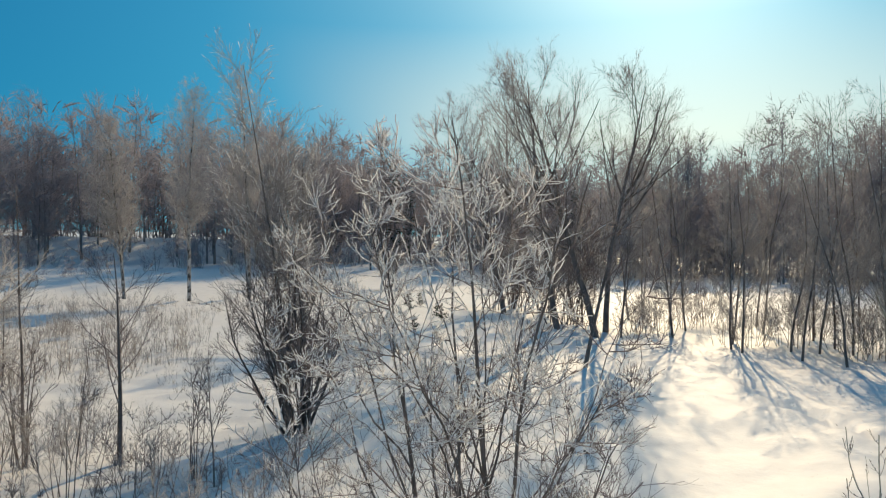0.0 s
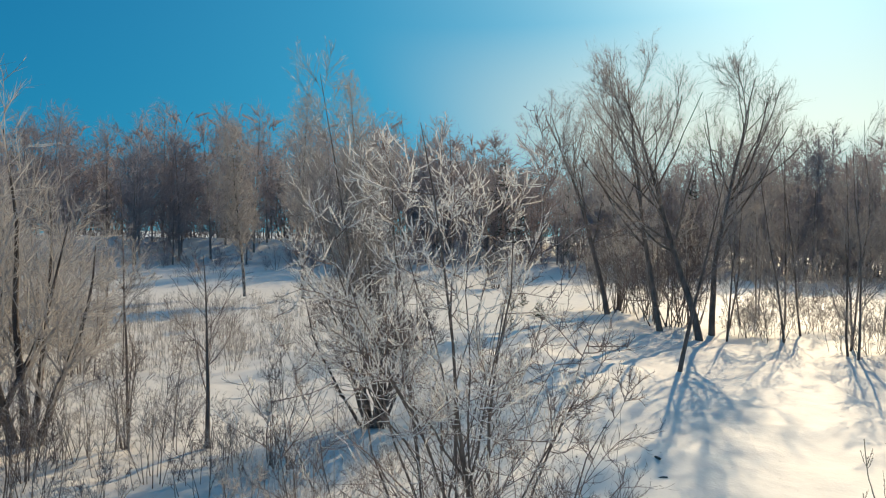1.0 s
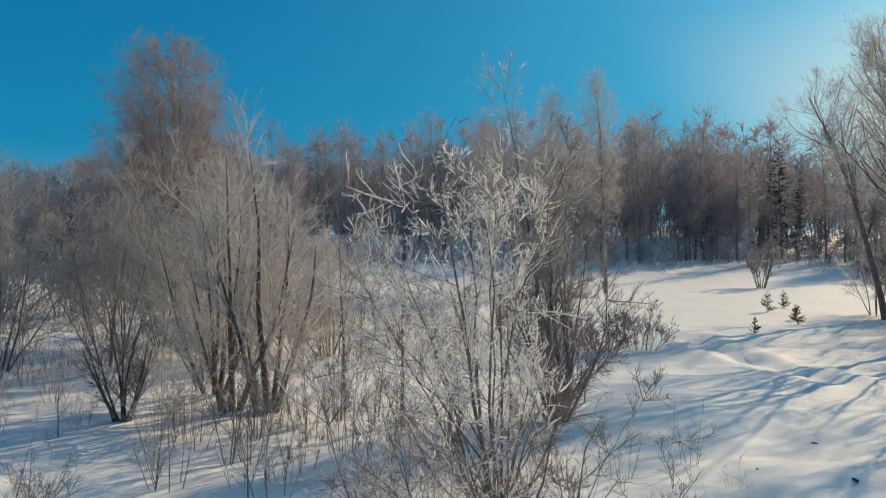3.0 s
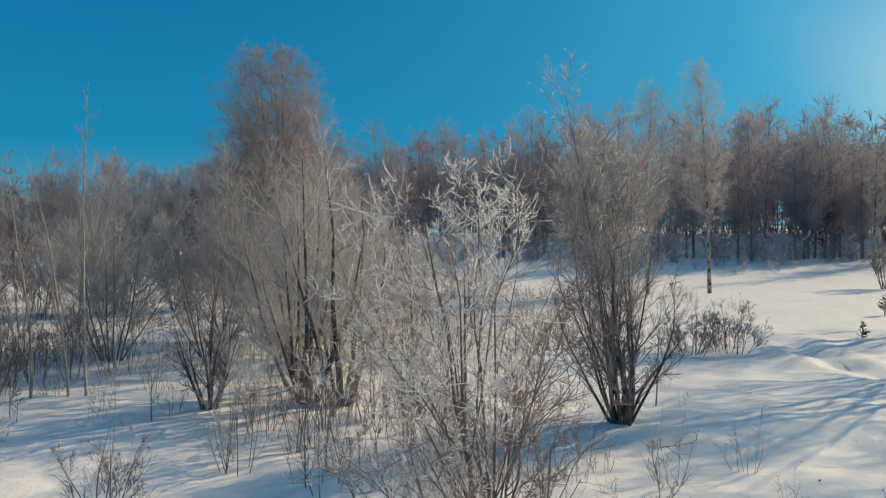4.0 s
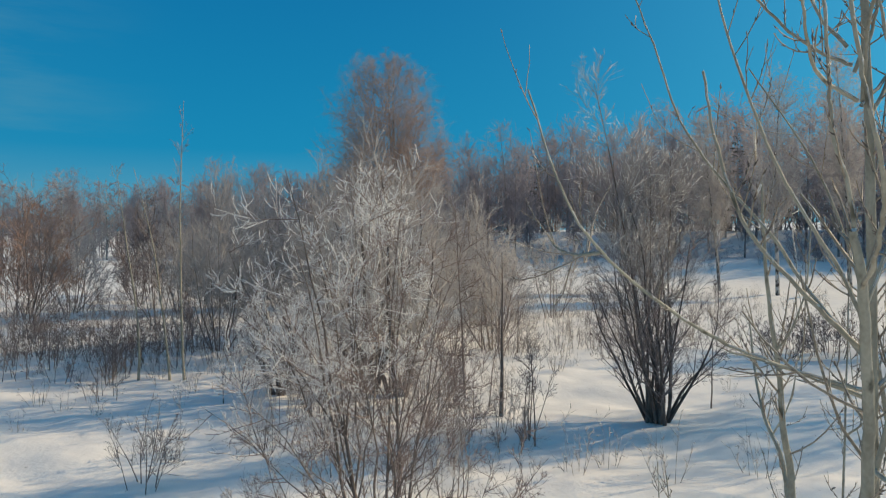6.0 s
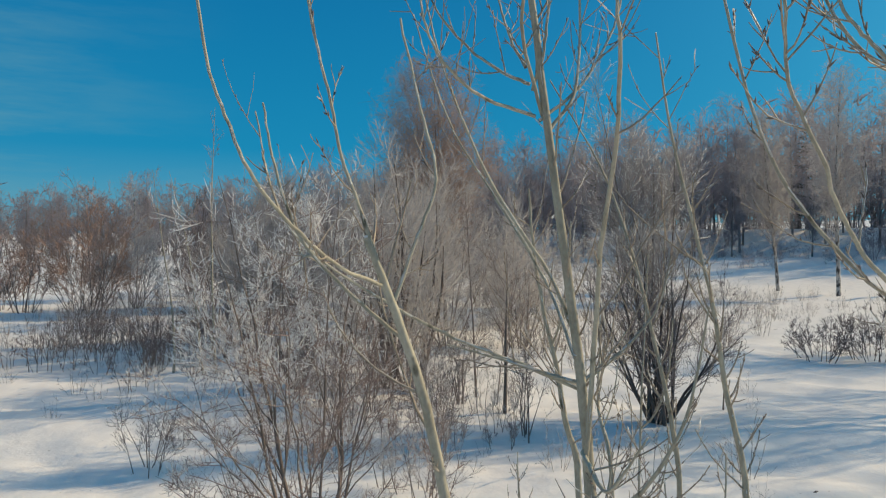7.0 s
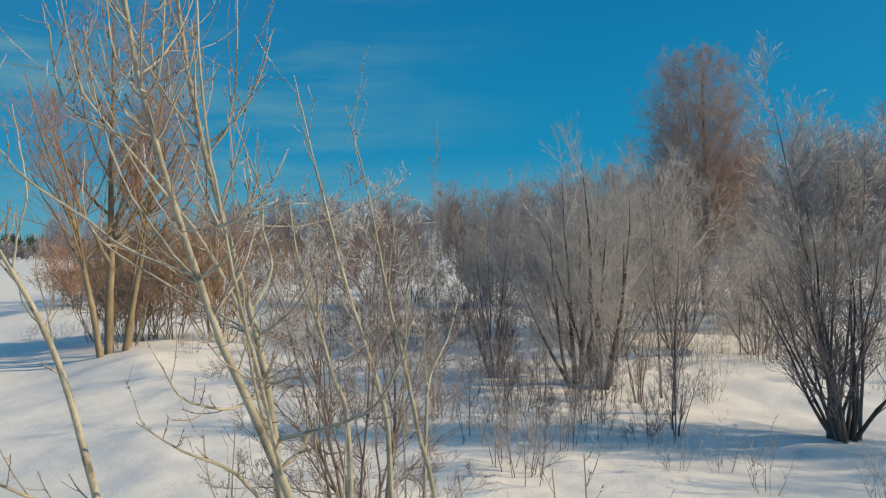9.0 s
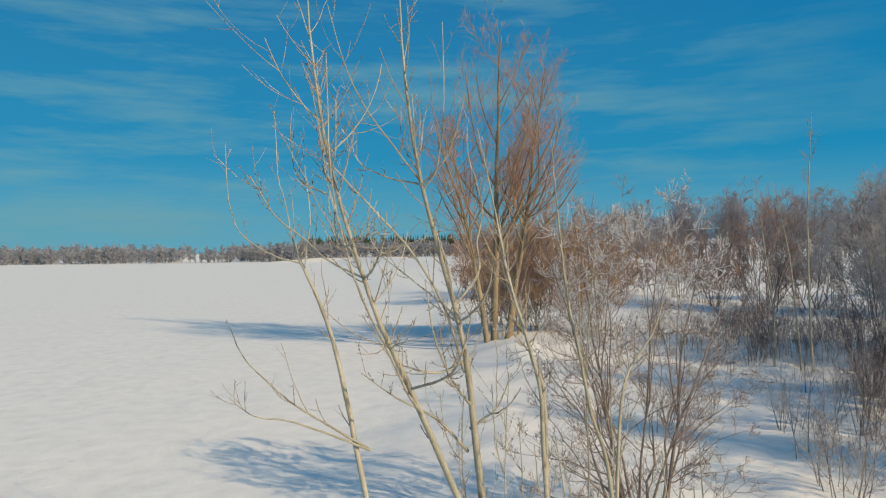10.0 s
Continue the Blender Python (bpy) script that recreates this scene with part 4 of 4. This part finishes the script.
sapling("alder_sapling", 6.0, 7.7, 0.9, "tiny bare sapling poking out of snow", 50, radius=0.01, per=(8, 3), least=0.005)
sapling("alder_sapling", 7.4, 5.8, 1.8, "thin bare sapling standing in snow", 51, radius=0.016, per=(10, 4), least=0.005)
sapling("alder_sapling", 6.1, 5.9, 1.3, "thin bare sapling standing in snow", 52, radius=0.014, per=(10, 4), least=0.005)
for i, (x, y, h) in enumerate([(0.1, -4.5, 7.5), (-0.4, -3.6, 7.6), (-0.5, -3.1, 9.8), (-8.7, 5.8, 3.3), (-8.7, 6.5, 3.4), (-8.2, 7.4, 3.3)]):
    sapling("pole_sapling", x, y, h, "tall thin bare pole sapling with a few short twigs", 60 + i, POPLAR if h > 5 else DARK_BARK, GREY_TWIG, 0.05 if h > 5 else 0.03, (24, 5), (25, 45), (0.15, 0.98), (0.06, 0.13), 4, group="pole saplings", least=0.007)
for i, (x, y, h, n) in enumerate([(0.4, -5.6, 3.0, 5), (1.1, -6.8, 1.7, 4), (-0.3, -6.0, 3.2, 7), (-2.5, -4.8, 2.7, 7), (-3.8, -12.4, 3.5, 8), (-10.4, 18.0, 1.9, 18), (-11.2, 19.9, 2.2, 20), (-8.6, -17.0, 2.0, 9)]):
    shrub("low_bush", x, y, h, "low bare brownish bush in snow", 70 + i, n, (3, 56 if n > 12 else 34), DARK_BARK, TWIG, 0.018, (8, 6, 6), group="low bushes", least=0.008, spread=0.8 if n > 12 else 0.35, single=False)
for i in range(34):
    rng = np.random.RandomState(840 + i)
    x, y = rng.uniform(1.5, 9.5), rng.uniform(3.0, 11.0)
    if y > 8.1 + (20.5 - x) * 0.1:  # the snow beside the willow lies open
        continue
    shrub("sapling_clump", x, y, rng.uniform(0.8, 2.5), "thin rimed bare stems of young willow in snow", 860 + i, 5, (4, 26), DARK_BARK, GREY_TWIG if i % 2 else TWIG, 0.012, (8, 6, 4), group="willow shoots", least=0.005, spread=0.45, single=False)
# ================= dark stand and tall poplars towards the sun =================
broad_tree("poplar_tree", -8.1, 34.7, 14.6, "tall bare poplar with a wide spreading crown", 81, (-0.12, -0.05), twig=GREY_TWIG, radius=0.2, group="tall poplars", width=1.1, start=0.35)
broad_tree("poplar_tree", -8.9, 36.4, 14.9, "tall bare poplar with a wide spreading crown", 82, (0.03, 0.02), twig=GREY_TWIG, radius=0.18, group="tall poplars", width=1.1, start=0.35)
broad_tree("poplar_tree", -11.2, 34.9, 15.2, "tall bare poplar with a wide spreading crown", 83, (-0.16, -0.1), twig=GREY_TWIG, radius=0.18, group="tall poplars", width=1.2, start=0.3)
broad_tree("poplar_tree", -20.6, 38.9, 17.3, "tall leaning bare poplar", 84, (-0.18, -0.05), twig=GREY_TWIG, radius=0.2, group="tall poplars", width=1.0, start=0.3)
broad_tree("poplar_tree", -24.0, 42.8, 18.0, "tall leaning bare poplar", 85, (-0.1, -0.02), twig=GREY_TWIG, radius=0.2, group="tall poplars", width=1.0, start=0.3)
sapling("alder_tree", -0.8, 26.1, 7.4, "leaning dark bare alder", 86, radius=0.09, per=(16, 6), lean=14, least=0.012)
for i, (x, y, h) in enumerate([(-15.4, 47.8, 9.3), (-14.1, 46.0, 10.4), (-8.5, 41.6, 12.6), (-6.1, 39.8, 12.6), (-2.5, 38.6, 8.0), (1.7, 36.5, 8.1), (2.4, 37.6, 10.0), (3.5, 38.3, 11.5), (6.0, 39.0, 9.5), (0.4, 41.0, 9.0), (8.0, 38.0, 11.0), (-4.5, 36.5, 9.5), (4.8, 35.0, 8.6), (-0.5, 35.4, 9.2), (9.6, 35.5, 10.5), (-3.4, 43.0, 11.0), (-6.8, 35.2, 9.0), (-1.6, 37.2, 10.6), (0.9, 34.0, 8.4), (2.0, 39.8, 11.2), (3.0, 35.0, 9.8), (4.2, 40.5, 12.2), (5.4, 37.0, 10.2), (6.6, 35.4, 9.2), (-10.5, 39.5, 11.5), (-5.0, 45.0, 12.0), (1.2, 44.0, 12.5), (-12.8, 43.0, 11.0)]):
    sapling("alder_tree", x, y, h, "dark slender bare alder", 90 + i, DARK_BARK, GREY_TWIG, 0.058, (28, 11), (28, 60), (0.12, 0.94), (0.16, 0.34), 5, group="alder stand", least=0.008, third=4, wander=0.055)
for i in range(36):
    rng = np.random.RandomState(120 + i)
    shrub("alder_thicket", rng.uniform(-10, 9), rng.uniform(36, 46), rng.uniform(1.8, 4.6), "low dark brushwood under the alders", 1130 + i, 9, (4, 36), DARK_BARK, GREY_TWIG if i % 3 else TWIG, 0.014, (8, 7, 5), group="brushwood", least=0.0065, spread=0.7, single=False)

for i in range(11):  # dense thicket at the foot of the poplars
    rng = np.random.RandomState(1400 + i)
    yaw, far = radians(rng.uniform(47, 54.5)), rng.uniform(44, 58)
    shrub("alder_thicket", 20.5 - far * math.sin(yaw), 8.1 + far * math.cos(yaw), rng.uniform(5.0, 8.5), "dense dark bare thicket at the foot of the poplars", 1420 + i, 7, (4, 34), DARK_BARK, GREY_TWIG if i % 2 else TWIG, 0.04, (10, 8, 5), group="poplar thicket", category="alder", least=0.013, spread=0.7, single=False)

# ================= birches and mid trees =================
birch("birch_tree", -47.0, 30.0, 22.6, "tall birch with a hanging rimed crown", 141, 0.2, group="tall birches", start=0.36, per=(84, 13, 10), least=0.0175, half=2.6)
birch("birch_tree", -45.5, 24.0, 20.0, "tall birch with a hanging rimed crown", 142, 0.18, group="tall birches", start=0.36, per=(84, 13, 10), least=0.0175, half=2.9)
birch("birch_tree", -52.0, 20.0, 18.0, "tall birch with a hanging rimed crown", 143, 0.17, group="tall birches", start=0.36, per=(84, 13, 10), least=0.0175, half=2.9)
birch("birch_tree", -31.9, -6.2, 20.3, "broad old birch with reddish twigs and several stems", 144, 0.17, BIRCH_TWIG, "tall birches", 0.36, (170, 14, 12), 0.019, 3, 4.0, 4.9)
for i, (x, y, h) in enumerate([(-94, 59, 22), (-80, 62, 19), (-70, 72, 20), (-60, 78, 18), (-52, 84, 19), (-83, -85, 17), (-88, -80, 15)]):
    birch("birch_tree", x, y, h, "distant slender birch with a rimed crown", 150 + i, 0.17, group="distant birches", per=(36, 12, 6), least=0.026, half=2.3)
for i in range(36):
    rng = np.random.RandomState(170 + i)
    x, y, h = rng.uniform(-44, -14), rng.uniform(-38, 8 if i % 2 else -6), rng.uniform(4.5, 8.5)
    ruddy = math.degrees(math.atan2(20.5 - x, y - 16.6)) > 137
    shrub("alder_thicket", x, y, h, "reddish bare alder thicket in snow" if ruddy else "grey bare alder thicket in snow", 200 + i, 7, (4, 36), DARK_BARK, (RED_TWIG if i % 2 else BIRCH_TWIG) if ruddy else GREY_TWIG if i % 3 else TWIG, 0.036, (10, 8, 5), group="alder thickets", category="alder", least=0.017, spread=0.6, single=False)
for i, (x, y, h) in enumerate([(-25.8, -15.1, 9.0), (-24.4, -15.8, 4.0), (-12.0, -3.0, 8.0), (-14.0, 1.0, 8.4), (-18.0, 4.0, 6.0), (-5.5, 2.0, 7.4), (-7.5, -2.0, 7.8), (-9.5, 2.6, 7.7), (-6.5, -5.5, 6.8), (-11.5, -1.2, 8.0), (-10.0, 6.0, 4.6)]):
    shrub("alder_thicket", x, y, h, "grey bare alder thicket in snow", 240 + i, 8, (4, 36), DARK_BARK, GREY_TWIG, 0.04, (11, 10, 7), group="alder thickets", category="alder", least=0.015, spread=0.5, single=False)
for i in range(30):
    rng = np.random.RandomState(260 + i)
    x, y = rng.uniform(-7, 3.5), rng.uniform(-15, -3)
    shrub("sapling_clump", x, y, rng.uniform(1.0, 2.4), "thin bare stems of young willow in snow", 290 + i, 6, (3, 20), DARK_BARK, TWIG, 0.016, (4, 4), group="willow shoots", least=0.008, spread=0.6, single=False)

# ================= old willow on the mound and the orange brush =================
broad_tree("old_willow", 8.3, -14.6, 16.5, "old willow with pale trunks and reddish twigs on a snow mound", 321, (0.02, 0.02), WILLOW_BARK, RED_TWIG, 0.2, width=1.0, start=0.25, fine=5, least=0.009)
for i, (dx, dy, h, lx, ly) in enumerate([(-0.5, 0.5, 14.5, -0.1, 0.05), (0.5, 0.4, 13.0, 0.14, 0.0), (-0.9, -0.2, 11.5, -0.16, -0.1)]):
    broad_tree("old_willow", 8.3 + dx, -14.6 + dy, h, "old willow with pale trunks and reddish twigs on a snow mound", 322 + i, (lx, ly), WILLOW_BARK, RED_TWIG, 0.15, width=0.9, start=0.3, fine=4, least=0.009, group="old willows")
for i in range(34):
    rng = np.random.RandomState(340 + i)
    far = i >= 12
    x, y = (rng.uniform(-22, 3), rng.uniform(-62, -34)) if far else (19.3 - 44 * math.sin(radians(156 + 0.7 * i)), 19.6 + (37 + 13 * rng.uniform()) * math.cos(radians(156 + 0.7 * i)))
    shrub("orange_willow", x, y, rng.uniform(4.5, 7.0) if far else rng.uniform(4.5, 7.2), "orange-twigged bare willow bush by the lake shore", 380 + i, 8, (4, 38), WILLOW_BARK, (ORANGE_TWIG, RED_TWIG, BIRCH_TWIG)[i % 3], 0.03, (8, 6, 7), group="orange willows", category="willow bush", least=0.017, spread=0.6, single=False)


# ================= small firs, scraps on the snow =================
def small_fir(x, y, h, seed):
    rng = np.random.RandomState(seed)
    ob = thing("small_fir", x, y, "knee-high dark fir poking out of snow", "fir", "small firs")
    stem = grow(rng, np.zeros((1, 3)), np.array([[0, 0, 1.0]]), np.array([h]), np.array([0.03]), 6, 0.02, 0.02, 0.2)
    part("trunk", mesh_of("trunk", *tubes(*stem, 6), DARK_BARK), ob)
    lv = crown_of(rng, stem, [dict(per=34, span=(0.08, 0.98), angle=(60, 80), ratio=(0.35, 0.5), thin=0.4, k=3, wander=0.06, up=0.08, taper=0.85, least=0.012),
                              dict(per=12, span=(0.1, 1.0), angle=(35, 60), ratio=(0.25, 0.4), thin=0.9, k=1, wander=0.05, up=0.0, least=0.014)])
    part("foliage", mesh_of("foliage", *skin(lv), FIR), ob)


for i, (x, y, h) in enumerate([(-27.6, 35.3, 1.6), (-19.3, 32.5, 1.2), (-14.8, 27.4, 0.9), (-22, 34, 1.1), (-30, 38, 1.4)]):
    small_fir(x, y, h, 430 + i)
shrub("low_bush", -55.7, 50.5, 6.5, "rounded bare bush alone on the snow", 441, 10, (3, 28), DARK_BARK, GREY_TWIG, 0.06, (9, 8), least=0.025, spread=0.5)
for i, (x, y, s) in enumerate([(7.7, 17.1, 0.2), (8.6, 16.4, 0.16), (6.9, 15.6, 0.12), (4.4, 18.4, 0.14)]):
    bm = bmesh.new()
    bmesh.ops.create_icosphere(bm, subdivisions=2, radius=s / 2)
    rng = np.random.RandomState(450 + i)
    for v in bm.verts:
        v.co = Vector((v.co.x * 1.1, v.co.y * 0.35, v.co.z * 0.25)) * (1 + 0.25 * rng.normal())
    me = bpy.data.meshes.new("bark_scrap")
    bm.to_mesh(me)
    bm.free()
    me.materials.append(STONE)
    ob = tagged(new("bark_scrap", me), "dark scrap of bark lying on the snow", "bark", "bark scraps")
    ob.matrix_world = Matrix.Translation((x, y, float(height_at(x, y)) + s * 0.05)) @ Matrix.Rotation(i * 1.3, 4, "Z")


# ================= the woods round the clearing =================
def far_tree(seed, h, kind):
    """Vertices and faces of a wood tree: trunk and limbs as quads, twigs as slim triangles."""
    rng = np.random.RandomState(seed)
    st = grow(rng, np.zeros((1, 3)), np.array([[rng.normal() * 0.03, rng.normal() * 0.03, 1.0]]), np.array([h * (0.98 if kind == 'fir' else 0.9)]), np.array([0.15]), 7, 0.02, 0.02, 0.1)
    if kind == "fir":
        lv = crown_of(rng, st, [dict(per=60, span=(0.12, 0.98), angle=(65, 85), ratio=(0.14, 0.2), thin=0.3, k=2, wander=0.05, up=-0.03, taper=0.85, least=0.03),
                                dict(per=9, span=(0.1, 1.0), angle=(30, 70), ratio=(0.2, 0.35), k=1, up=-0.1)])
        w = 0.09
    elif kind == "brush":
        st = bundle(rng, 4, h, 0.8, 0.1, (4, 24), 3, 0.04, 0.03, (0.75, 1.0))
        lv = crown_of(rng, st, [dict(per=8, span=(0.04, 0.97), angle=(20, 48), ratio=(0.2, 0.36), thin=0.4, k=1, up=0.08, taper=0.4, least=0.03),
                                dict(per=5, span=(0.05, 0.98), angle=(20, 50), ratio=(0.4, 0.7), k=1),
                                dict(per=1, span=(0.1, 1.0), angle=(20, 60), ratio=(0.6, 1.2), k=1)])
        w = 0.09
    else:
        limbs = dome_limbs(rng, st, 26, h * 0.57, h * 0.17, h * 0.43, -0.92, 1.5, 2, 0.35)
        lv = [(*limbs, 3)] + crown_of(rng, limbs, [
            dict(per=10, span=(0.1, 1.0), angle=(20, 60), ratio=(0.3, 0.6), k=1, wander=0.1, up=0.08, taper=0.2),
            dict(per=5, span=(0.1, 1.0), angle=(20, 60), ratio=(0.5, 1.1), k=1, wander=0.1, up=0.05, taper=0.2)])
        w = 0.025
    wide = 1.4 if kind == "brush" else 1.0
    lv = [(q[0] * np.array([wide, wide, 1.0]), *q[1:]) for q in lv]
    tr = tubes(*st, 4 if kind == "brush" else 6)
    limb = ribbons(rng, lv[0][0], lv[0][1]) if kind == "brush" else tubes(lv[0][0], lv[0][1], 3)
    tw = joined([blades(rng, q[0], w * (1.3 if j == 0 and kind != "fir" else 1)) for j, q in enumerate(lv[1:])])
    return tr, limb, (tw[0], tw[1][0])


def wood(name, spots, kinds, label, twig_mat, bark_mat):
    """A whole wood as one thing: trunks with limbs, and twigs."""
    tv, tf, wv, wf, ta, wa = [], [], [], [], 0, 0
    for n, (x, y, s, turn, kind) in enumerate(spots):
        tr, limb, tw = kinds[kind]
        c, sn = math.cos(turn), math.sin(turn)
        rot = np.array([[c, sn, 0], [-sn, c, 0], [0, 0, 1]]) * s
        at = np.array([x, y, float(height_at(x, y)) - 0.2])
        tv.append(tr[0] @ rot + at)
        tf.append(tr[1] + ta)
        ta += len(tr[0])
        for v, f in (limb, tw):
            wv.append(v @ rot + at)
            wf.append(f + wa)
            wa += len(v)
    owner = tagged(new(name), label, "woods", kind="stuff")
    part("timber", mesh_of("timber", np.concatenate(tv), np.concatenate(tf), bark_mat), owner)
    part("crown", mesh_of("crown", np.concatenate(wv), [np.concatenate([f for f in wf if f.shape[1] == n]) for n in (3, 4) if any(f.shape[1] == n for f in wf)], twig_mat, False), owner)
    return owner


KINDS = {k: far_tree(500 + k, h, "bare") for k, h in enumerate([17, 16, 18, 15, 17.5, 14])}
BRUSH = {k: far_tree(530 + k, h, "brush") for k, h in enumerate([13, 15, 17])}
FIRS = {k: far_tree(520 + k, h, "fir") for k, h in enumerate([15, 13])}
rng = np.random.RandomState(77)
edge_yaw = [0, 30, 52, 62, 72, 95, 107, 120, 137, 150, 158, 166]
edge_far = [105, 108, 125, 125, 108, 104, 98, 125, 175, 195, 270, 380]
spots, firs, brush = [], [], []
while len(spots) < 370:
    yaw = rng.uniform(0, 164)
    edge = float(np.interp(yaw, edge_yaw, edge_far))
    if rng.uniform() > edge / 230 + 0.35:
        continue
    far = edge + rng.exponential(15.0) + rng.uniform(0, 6)
    x, y = 20 - far * math.sin(radians(yaw)), 12 + far * math.cos(radians(yaw))
    s = rng.uniform(0.9, 1.16) * float(np.interp(yaw, [18, 42, 50, 60, 85, 100], [1.4, 1.35, 1.15, 1.3, 1.25, 1.0])) * (0.85 if far - edge < 6 else 1.0)
    if rng.uniform() < 0.07 and 45 < yaw < 120:
        firs.append((x, y, s, rng.uniform(0, 6.3), rng.randint(2)))
    else:
        spots.append((x, y, s, rng.uniform(0, 6.3), rng.randint(len(KINDS))))
for _ in range(230):
    yaw = rng.uniform(0, 162)
    far = float(np.interp(yaw, edge_yaw, edge_far)) + rng.normal() * 6 + 3
    brush.append((20 - far * math.sin(radians(yaw)), 12 + far * math.cos(radians(yaw)), rng.uniform(0.15, 0.42), rng.uniform(0, 6.3), rng.randint(3)))
for _ in range(200):  # undergrowth over the bank
    yaw = rng.uniform(25, 125)
    far = float(np.interp(yaw, edge_yaw, edge_far)) + rng.uniform(14, 34)
    brush.append((20 - far * math.sin(radians(yaw)), 12 + far * math.cos(radians(yaw)), rng.uniform(0.22, 0.5), rng.uniform(0, 6.3), rng.randint(3)))
for _ in range(170):  # low brush at the foot of the slope
    yaw = rng.uniform(40, 130)
    far = float(np.interp(yaw, edge_yaw, edge_far)) + rng.uniform(-14, 4)
    brush.append((20 - far * math.sin(radians(yaw)), 12 + far * math.cos(radians(yaw)), rng.uniform(0.08, 0.2), rng.uniform(0, 6.3), rng.randint(3)))
deep = []
for _ in range(420):
    yaw = rng.uniform(8, 160)
    far = float(np.interp(yaw, edge_yaw, edge_far)) + rng.uniform(30, 70)
    deep.append((20 - far * math.sin(radians(yaw)), 12 + far * math.cos(radians(yaw)), rng.uniform(0.95, 1.2) * float(np.interp(yaw, [18, 42, 50, 60, 85, 100], [1.35, 1.3, 1.15, 1.35, 1.3, 1.0])), rng.uniform(0, 6.3), rng.randint(3)))
wood("deep_woods", deep, BRUSH, "dense grey inner part of the bare woods", FAR_TWIG, FAR_BARK)
wood("woods", spots, KINDS, "bare grey-brown deciduous woods beyond the clearing", FAR_TWIG, FAR_BARK)
wood("fir_trees", firs, FIRS, "dark firs among the bare woods", FIR, FAR_BARK)
wood("wood_edge_brush", brush, BRUSH, "bare brush along the edge of the woods", FAR_TWIG, FAR_BARK)


def scrub_tuft(seed):
    rng = np.random.RandomState(seed)
    st = bundle(rng, 6, 1.2, 0.18, 0.008, (3, 34), 2, 0.05, 0.02)
    lv = crown_of(rng, st, [dict(per=4, span=(0.2, 0.98), angle=(20, 55), ratio=(0.25, 0.5), k=1), dict(per=3, span=(0.1, 1), angle=(20, 60), ratio=(0.4, 0.8), k=1)])
    return tubes(st[0], st[1], 3), blades(rng, lv[0][0], 0.006), blades(rng, lv[1][0], 0.007)


SCRUB = {k: scrub_tuft(600 + k) for k in range(4)}
tufts = []
while len(tufts) < 760:
    x, y = rng.uniform(-46, 8), rng.uniform(-32, 27)
    if y > 15 + 0.25 * (x + 10) * (x < -10) and x > -24 or math.hypot(x - 13.6, y - 9.4) < 3 or rng.uniform() > 0.35 + 0.5 * float(wave(x, y, 12, 11.0)):
        continue
    tufts.append((x, y, rng.uniform(0.35, 1.25), rng.uniform(0, 6.3), rng.randint(4)))
for _ in range(620):  # grey belts of brush across the field
    yaw, far = rng.uniform(82, 136), rng.choice([33, 44, 58]) + rng.normal() * 3.0
    tufts.append((21 - far * math.sin(radians(yaw)), 11 + far * math.cos(radians(yaw)), rng.uniform(0.7, 1.7), rng.uniform(0, 6.3), rng.randint(4)))
wood("low_scrub", tufts, SCRUB, "low bare scrub and dry stalks poking out of the snow", GREY_TWIG, DARK_BARK)


def shore_tree(seed, h):
    rng = np.random.RandomState(seed)
    st = grow(rng, np.zeros((1, 3)), np.array([[0, 0, 1.0]]), np.array([h]), np.array([0.25]), 2, 0.02, 0.02, 0.2)
    lv = crown_of(rng, st, [dict(per=13, span=(0.03, 0.85), angle=(14, 34), ratio=(0.25, 0.45), k=1, up=0.1), dict(per=8, span=(0.05, 1), angle=(15, 40), ratio=(0.5, 0.9), k=1)])
    lv = [(q[0] * np.array([2.0, 2.0, 1.0]), *q[1:]) for q in lv]
    return tubes(*st, 4), blades(rng, lv[0][0], 0.2), blades(rng, lv[1][0], 0.26)


FARS = {k: shore_tree(540 + k, h) for k, h in enumerate([10, 12, 8])}
shore = []
for _ in range(2300):
    x, y = rng.uniform(-260, 330), -468 - rng.uniform(0, 1) ** 1.8 * 130
    if 48 < x < 78 and -590 < y < -474:  # a snowy clearing on the far slope
        continue
    shore.append((x, y, rng.uniform(0.55, 1.0), rng.uniform(0, 6.3), rng.randint(3)))
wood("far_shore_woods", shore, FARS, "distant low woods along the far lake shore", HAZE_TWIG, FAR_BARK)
FARFIR = {k: (tubes(*grow(np.random.RandomState(1), np.zeros((1, 3)), np.array([[0, 0, 1.0]]), np.array([15.0]), np.array([0.3]), 2), 4),
              tubes(*grow(np.random.RandomState(1), np.zeros((1, 3)), np.array([[0, 0, 1.0]]), np.array([15.0]), np.array([2.6]), 5, 0.01, 0, 0.02), 6), FARS[0][2]) for k in range(1)}
hill = [(rng.uniform(-230, -20), -690 - rng.uniform(0, 60), rng.uniform(0.8, 1.2), 0, 0) for _ in range(160)]
wood("far_fir_hill", hill, FARFIR, "dark distant firs on a low hill over the lake", FIR, FIR)
